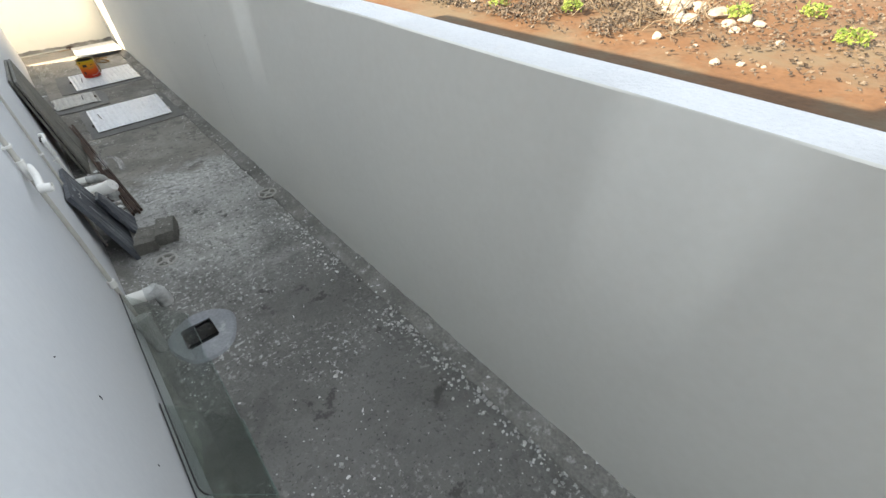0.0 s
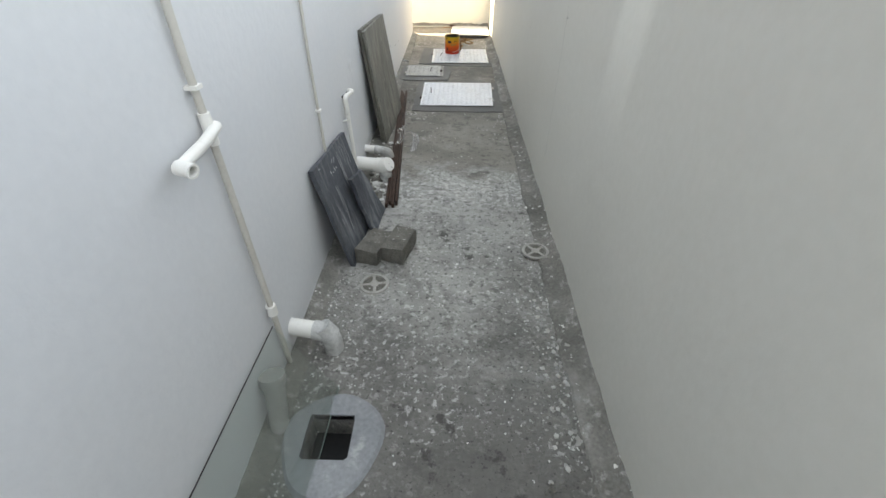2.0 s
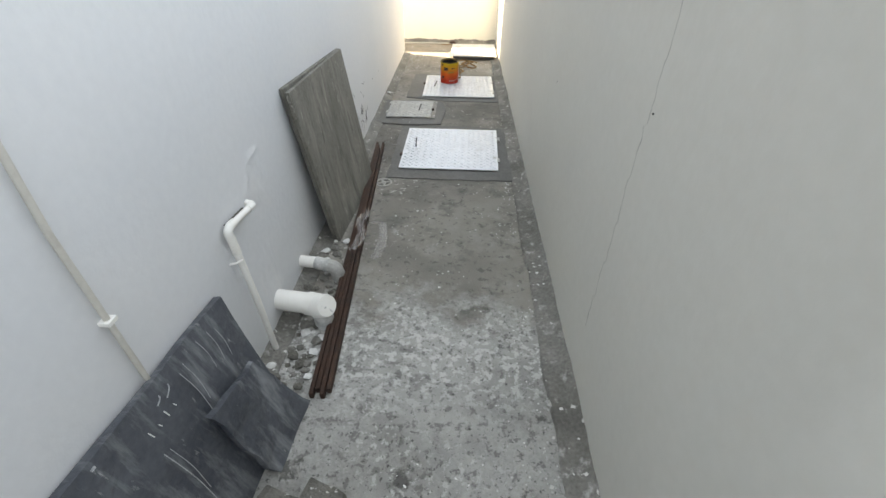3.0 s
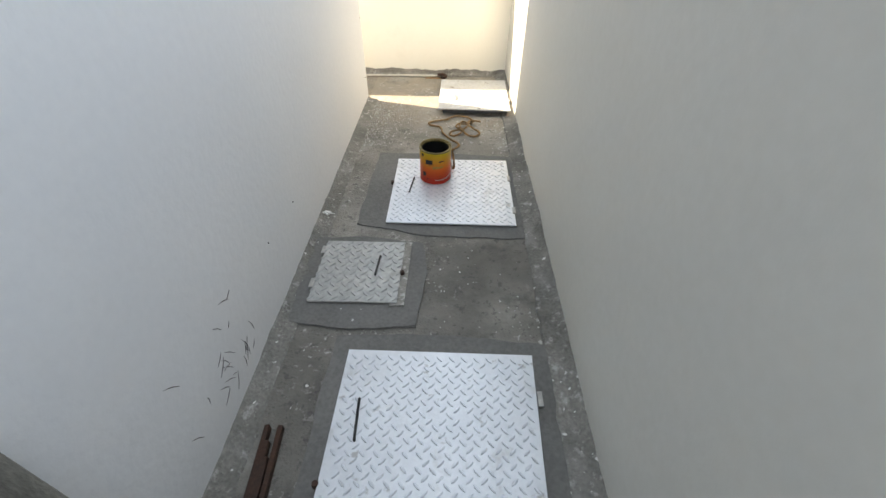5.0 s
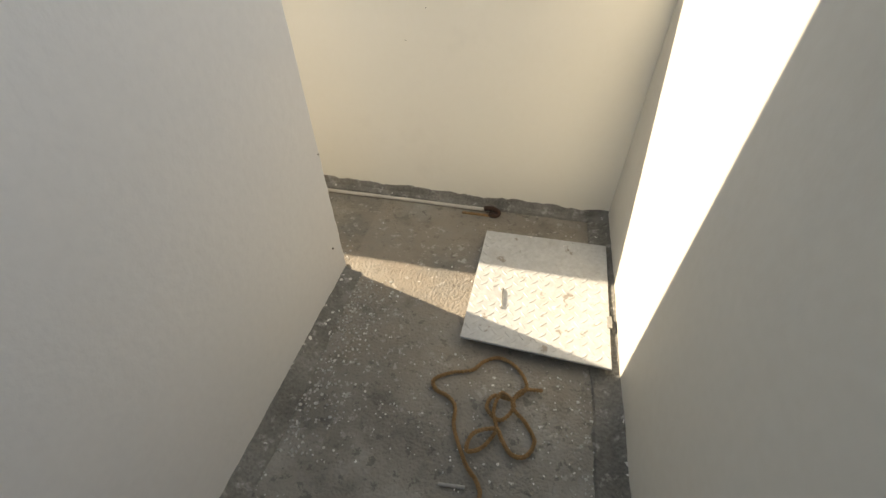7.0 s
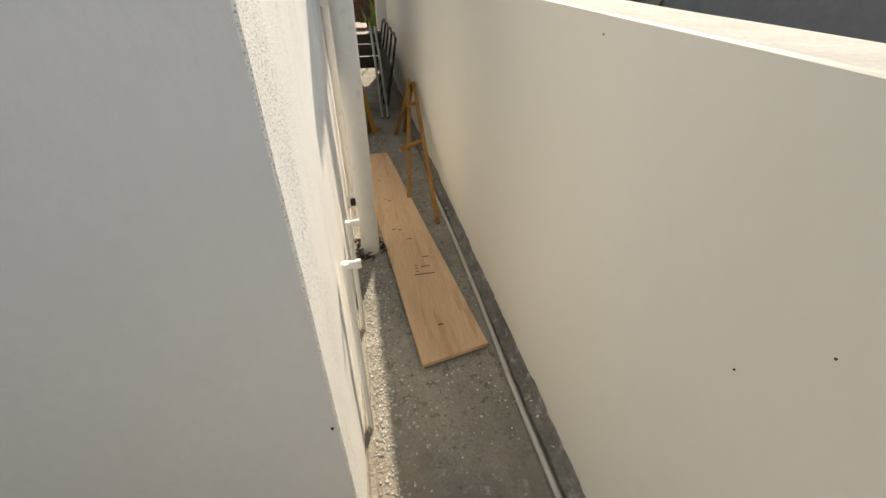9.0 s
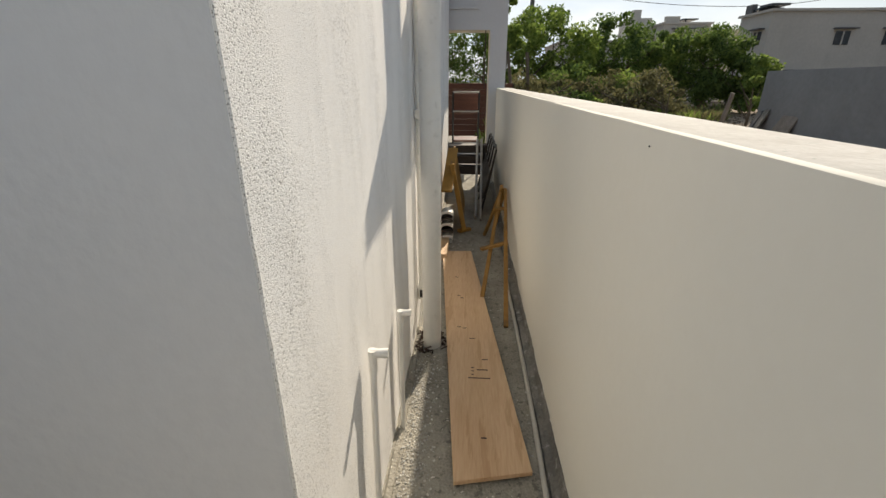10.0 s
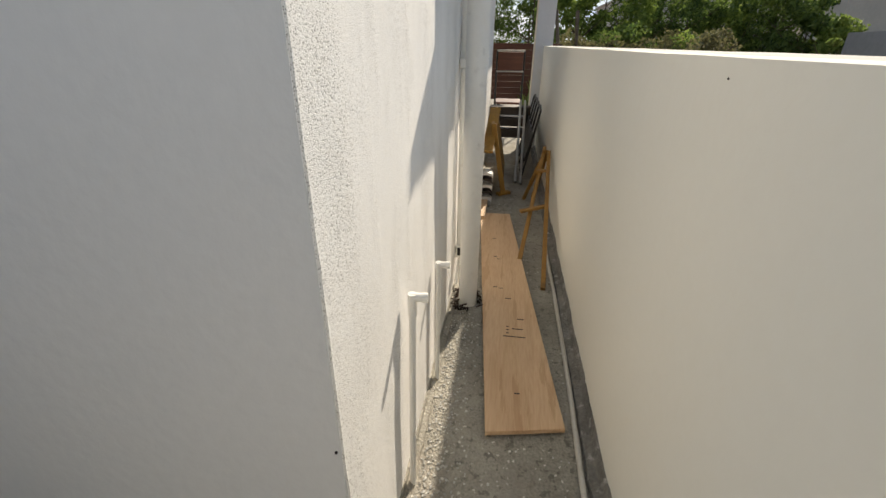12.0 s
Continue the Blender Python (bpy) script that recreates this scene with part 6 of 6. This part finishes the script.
building("row_house", -52, -42, 16.9, 20.9, 5.9, "white flat-roofed house further off", [("x", 18.2, 5.0, 0.7, 0.8), ("x", 19.8, 5.0, 1.2, 0.8)], [("parapet", (-42.3, -42.0, 17.0, 18.2, 6.0, 6.5), "far_wall"), ("roof_sheet", (-46, -43, 18.9, 20.2, 6.35, 6.45), "window_dark"), ("post", (-44, -43.9, 19.5, 19.6, 6.0, 6.4), "pole")])
building("row_house", -58, -48, 9.5, 19.5, 5.0, "low white house behind the shrubs", [("x", 13, 4.0, 1.4, 1.0)], [("stair_head", (-54, -50.5, 16.8, 19.0, 5.2, 7.4), "far_wall"), ("tank", (-52.6, -51.6, 17.4, 18.2, 7.4, 8.3), "far_wall")])
building("street_house", -62, -50, -9, -3.5, 6.0, "pale house seen through the porch opening", [("x", -5.5, 4.0, 1.4, 1.0)])
building("grey_house", -8, 4, 15.0, 24, 6.5, "blue-grey house at the edge of the plots", [("y", -4, 3.6, 1.2, 1.1)])

# grey plot wall with slabs leaning on it
wsolid("plot_wall", slab([(-12.3, 8.16), (-2.0, 7.2), (-2.0, 7.4), (-12.3, 8.36)], -0.3, 1.55, 0.01), "grey_wall", "plain blue-grey rendered plot wall", "wall", (-6.5, 7.7, -0.12))
for x, w, h, mt, lab in ((-11.2, 0.62, 0.62, "stone", "grey stone slab leaning on the plot wall"), (-12.05, 0.25, 0.72, "board", "narrow dark slab leaning on the plot wall"), (-12.3, 0.2, 0.66, "pole", "dark board leaning on the plot wall")):
    y = 8.05 - (x + 11.1) * 0.0934
    wsolid("leaning_slab", sheet((x, y - 0.26, -0.12), (x + w, y - 0.30, -0.12), (x + w + 0.12, y - 0.06, h - 0.1), (x + 0.15, y - 0.04, h - 0.1), 0.05, 0.01), mt, lab, "stone slab", (x, y - 0.3, -0.12), "slabs leaning on the plot wall")
wsolid("cement_block", box(-13.2, -12.5, 7.7, 8.0, -0.15, 0.1, 0.02), "stone", "pale cement block on the ground", "block", (-12.8, 7.8, -0.12))
wsolid("boundary_stone", tube([(-14.6, 8.5, -0.2), (-14.45, 8.6, 0.95)], [0.09, 0.07], 6), "stone", "grey boundary stone standing on the plot", "stone post", (-14.6, 8.5, -0.12))
for k in range(2):
    wsolid("lean_post", tube([(-11.0 - 0.6 * k, 1.5 + 0.4 * k, -0.2), (-12.0 - 0.3 * k, 1.25 + 0.55 * k, 2.0)], 0.045, 8), "bark", "grey wooden post leaning beyond the wall", "post", (-11.5, 1.5, -0.12), "leaning posts", smooth=True)

# hills on the horizon, their blue standing in for distance haze
bm = bmesh.new()
top, low = [], []
for i in range(60):
    a = radians(60 + 1.6 * i)
    x, y = -900 * math.sin(a), 900 * -math.cos(a) * -1
    h = max(2, 130 * math.exp(-((i - 13) / 9.0) ** 2) + 25 * noise.noise(Vector((i * 0.3, 0, 0))))
    low.append(bm.verts.new((-900 * math.cos(radians(-10 + 1.6 * i)), 900 * math.sin(radians(-10 + 1.6 * i)), -20)))
    top.append(bm.verts.new((-950 * math.cos(radians(-10 + 1.6 * i)), 950 * math.sin(radians(-10 + 1.6 * i)), max(1, 112 * math.exp(-((-10 + 1.6 * i - 42) / 13.0) ** 2) + 22 * noise.noise(Vector((i * 0.5, 0, 0)))))))
for i in range(59):
    bm.faces.new((low[i], low[i + 1], top[i + 1], top[i]))
structure("backdrop", bm, "hill_hazed", "hazy blue hills on the horizon", "hills", smooth=True)

# rubble and growth on the orange soil beyond the side wall
random.seed(31)


def rock(x, y, s, label="pale rubble stone lying on the orange soil"):
    bm = bmesh.new()
    bmesh.ops.create_icosphere(bm, subdivisions=2, radius=s)
    sc = Vector((random.uniform(0.8, 1.3), random.uniform(0.8, 1.3), random.uniform(0.55, 0.9)))
    o = Vector((x, y, 0)) * 3
    for v in bm.verts:
        v.co *= 1 + 0.45 * noise.noise(v.co / s * 1.1 + o)
        v.co = Vector((v.co.x * sc.x, v.co.y * sc.y, v.co.z * sc.z))
    solid("rubble_stone", bm, "stone", label, "stone", Matrix.Translation((x, y, -0.12 + s * 0.35)), "rubble stones", smooth=False)


for k in range(14):
    rock(random.uniform(7.8, 10.5), random.uniform(-7.5, 1.0), random.uniform(0.04, 0.11))
for k in range(12):
    rock(random.gauss(8.8, 0.35), random.gauss(-5.0, 0.4), random.uniform(0.08, 0.2), "pale broken stone in a heap on the soil")
for k in range(7):
    rock(random.uniform(6.4, 7.6), random.uniform(-8.0, -1.0), random.uniform(0.03, 0.08))
bm = bmesh.new()
for k in range(17000):
    x, y = random.uniform(6.2, 13), random.uniform(-10, 4)
    w = noise.noise(Vector((x * 0.6, y * 0.6, 4)))
    dense = (x > 7.3) + (y > -4.5) * (x > 6.4)
    if random.random() > 0.15 + 0.5 * dense * (0.6 + w):
        continue
    s = random.uniform(0.012, 0.05)
    p = Vector((x, y, -0.10 + random.uniform(0, 0.05)))
    a = Vector((random.uniform(-1, 1), random.uniform(-1, 1), random.uniform(-0.3, 0.5))).normalized()
    b_ = a.orthogonal().normalized()
    q = [bm.verts.new(v) for v in (p + a * s, p + b_ * s * 0.6, p - a * s, p - b_ * s * 0.5, p + a.cross(b_) * s * 0.5)]
    for i, j in ((0, 1), (1, 2), (2, 3), (3, 0)):
        bm.faces.new((q[i], q[j], q[4]))
for k in range(7000):
    x, y = random.uniform(6.5, 9.6), random.uniform(-4.7, 2.6)
    if noise.noise(Vector((x * 0.9, y * 0.9, 14))) < -0.15:
        continue
    s = random.uniform(0.015, 0.06)
    p = Vector((x, y, -0.10 + random.uniform(0, 0.10)))
    a = Vector((random.uniform(-1, 1), random.uniform(-1, 1), random.uniform(-0.2, 0.7))).normalized()
    b_ = a.orthogonal().normalized()
    q = [bm.verts.new(v) for v in (p + a * s, p + b_ * s * 0.5, p - a * s, p - b_ * s * 0.4, p + a.cross(b_) * s * 0.5)]
    for i, j in ((0, 1), (1, 2), (2, 3), (3, 0)):
        bm.faces.new((q[i], q[j], q[4]))
tagged(wsolid("ground_litter", bm, "debris", "scattered chips, twigs and dry litter on the soil", "litter", (9, -4, -0.12), kind="stuff"))
bm = bmesh.new()
for k in range(2600):
    x = random.uniform(-22, -6.5)
    y = 0.27 + (0.48 - x) * random.uniform(0.12, 0.72)
    s = random.uniform(0.02, 0.07)
    p = Vector((x, y, -0.12 + random.uniform(0, 0.04)))
    a = Vector((random.uniform(-1, 1), random.uniform(-1, 1), random.uniform(-0.2, 0.5))).normalized()
    b_ = a.orthogonal().normalized()
    q = [bm.verts.new(v) for v in (p + a * s, p + b_ * s * 0.6, p - a * s, p - b_ * s * 0.5, p + a.cross(b_) * s * 0.5)]
    for i, j in ((0, 1), (1, 2), (2, 3), (3, 0)):
        bm.faces.new((q[i], q[j], q[4]))
tagged(wsolid("plot_litter", bm, "debris", "scattered chips and dry litter on the plot", "litter", (-12, 5, -0.12), kind="stuff"))
bm = bmesh.new()
for k in range(170):
    x, y = random.uniform(7.2, 9.8), random.uniform(-5.6, 2.5)
    pts = [Vector((x, y, -0.1))]
    d = Vector((random.uniform(-1, 1), random.uniform(-1, 1), random.uniform(0.1, 0.8))).normalized()
    for i in range(3):
        pts.append(pts[-1] + d * random.uniform(0.1, 0.3) + Vector((0, 0, random.uniform(-0.05, 0.1))))
    tube(pts, [0.012, 0.009, 0.006, 0.003], 5, bm)
tagged(wsolid("dry_twigs", bm, "bark", "tangle of dry cut twigs heaped on the soil", "twigs", (8.8, -0.5, -0.12), kind="stuff"))
for x, y in ((7.5, -3.4), (9.6, -6.4), (10.4, -7.4), (8.8, -5.6), (8.3, -7.2), (11, -8), (6.9, -2.2)):
    bm = bmesh.new()
    leaf_cloud(bm, (x, y, 0.0), (0.26, 0.26, 0.15), 220, 0.035)
    wsolid("weed_clump", bm, "leaf_light", "low green weed clump on the orange soil", "weed", (x, y, -0.12), "weed clumps")

# loose paint flakes and grit on the passage floor
random.seed(41)
bm = bmesh.new()


def flake(x, y, s, z=0.001):
    n = random.choice((4, 5, 6))
    a0 = random.uniform(0, 6.28)
    ring_ = [(x + s * random.uniform(0.5, 1.2) * math.cos(a0 + 6.283 * k / n), y + s * random.uniform(0.5, 1.2) * math.sin(a0 + 6.283 * k / n)) for k in range(n)]
    low_ = [bm.verts.new((p, q, z - 0.001)) for p, q in ring_]
    top_ = [bm.verts.new((p, q, z + s * random.uniform(0.1, 0.35))) for p, q in ring_]
    bm.faces.new(top_)
    for k in range(n):
        bm.faces.new((low_[k], low_[(k + 1) % n], top_[(k + 1) % n], top_[k]))


def flake_ok(x, y):
    if 0.06 < x < 1.03 and (-3.16 < y < -0.97) and not (0.60 < x and -2.36 < y < -1.76):
        return False
    if 0.55 < x and -0.32 < y < 0.36:
        return False
    return not (HX0 - 0.02 < x < HX1 + 0.02 and HY0 - 0.02 < y < HY1 + 0.02) and not (x < 0.45 and -5.45 < y < -4.86)


for _ in range(3400):
    y = random.uniform(-9.0, 0.45)
    u = random.random()
    x = WA - abs(random.gauss(0, 0.10)) - 0.045 if u < 0.38 else (abs(random.gauss(0, 0.08)) + 0.04 if u < 0.60 else random.uniform(0.05, 1.1))
    if not 0.03 < x < WA - 0.03 or not flake_ok(x, y) or noise.noise(Vector((x * 2.5, y * 1.6, 7))) < -0.12:
        continue
    near = min(x, WA - x)
    flake(x, y, random.uniform(0.0015, 0.0045) * (1.6 if random.random() < 0.12 else 1), max(0.001, 0.03 * (1 - near / 0.07)))
for _ in range(900):
    x = random.uniform(-3, -0.02)
    y = 0.03 + abs(random.gauss(0, 0.07)) if random.random() < 0.6 else random.uniform(0.04, 0.56)
    if y < 0.56 and not (-2.7 < x < -0.57 and y > 0.06 + 0.05 * (x + 2.7) and y < 0.51):
        flake(x, y, random.uniform(0.002, 0.006), 0.0)
for _ in range(700):
    y = random.uniform(-8.0, -5.6)
    x = WA - 0.06 - abs(random.gauss(0, 0.075))
    if x > 0.3 and noise.noise(Vector((x * 3, y * 2.2, 12))) > -0.05:
        flake(x, y, random.uniform(0.003, 0.0115), max(0.001, 0.035 * (1 - (WA - x) / 0.09)))
for _ in range(260):
    y = random.uniform(-6.6, -4.9)
    x = 0.05 + abs(random.gauss(0, 0.10))
    if flake_ok(x, y):
        flake(x, y, random.uniform(0.002, 0.006), max(0.001, 0.022 * (1 - x / 0.07)))
for _ in range(420):
    x, y = 0.05 + abs(random.gauss(0, 0.11)), random.uniform(-0.8, -0.03)
    flake(x, y, random.uniform(0.002, 0.0065), max(0.002, 0.022 * (1 - x / 0.07)))
for _ in range(150):
    x, y = random.uniform(0.35, 1.08), random.uniform(-0.75, -0.33)
    flake(x, y, random.uniform(0.002, 0.005), 0.002)
for _ in range(420):
    x, y = random.uniform(-1.25, -0.05), 0.035 + abs(random.gauss(0, 0.055))
    if y < 0.2:
        flake(x, y, random.uniform(0.002, 0.006), 0.0)
tagged(wsolid("paint_flakes", bm, "chips", "white paint flakes and grit scattered over the concrete floor", "flakes", (0.6, -4, 0), kind="stuff"))
for x, y, s in ((1.09, -6.70, 0.035), (0.62, -6.98, 0.02), (1.07, -4.83, 0.022), (0.93, -6.44, 0.016), (0.42, -7.35, 0.02)):
    bm = bmesh.new()
    for k in range(9):
        flake(random.gauss(0, s * 0.7), random.gauss(0, s * 0.7), s * random.uniform(0.2, 0.5), 0.001)
    solid("plaster_crumb", bm, "chips" if s > 0.017 else "brick", "small heap of broken plaster crumbs on the floor", "plaster crumbs", Matrix.Translation((x, y, 0.004)), "plaster crumbs", "stuff")
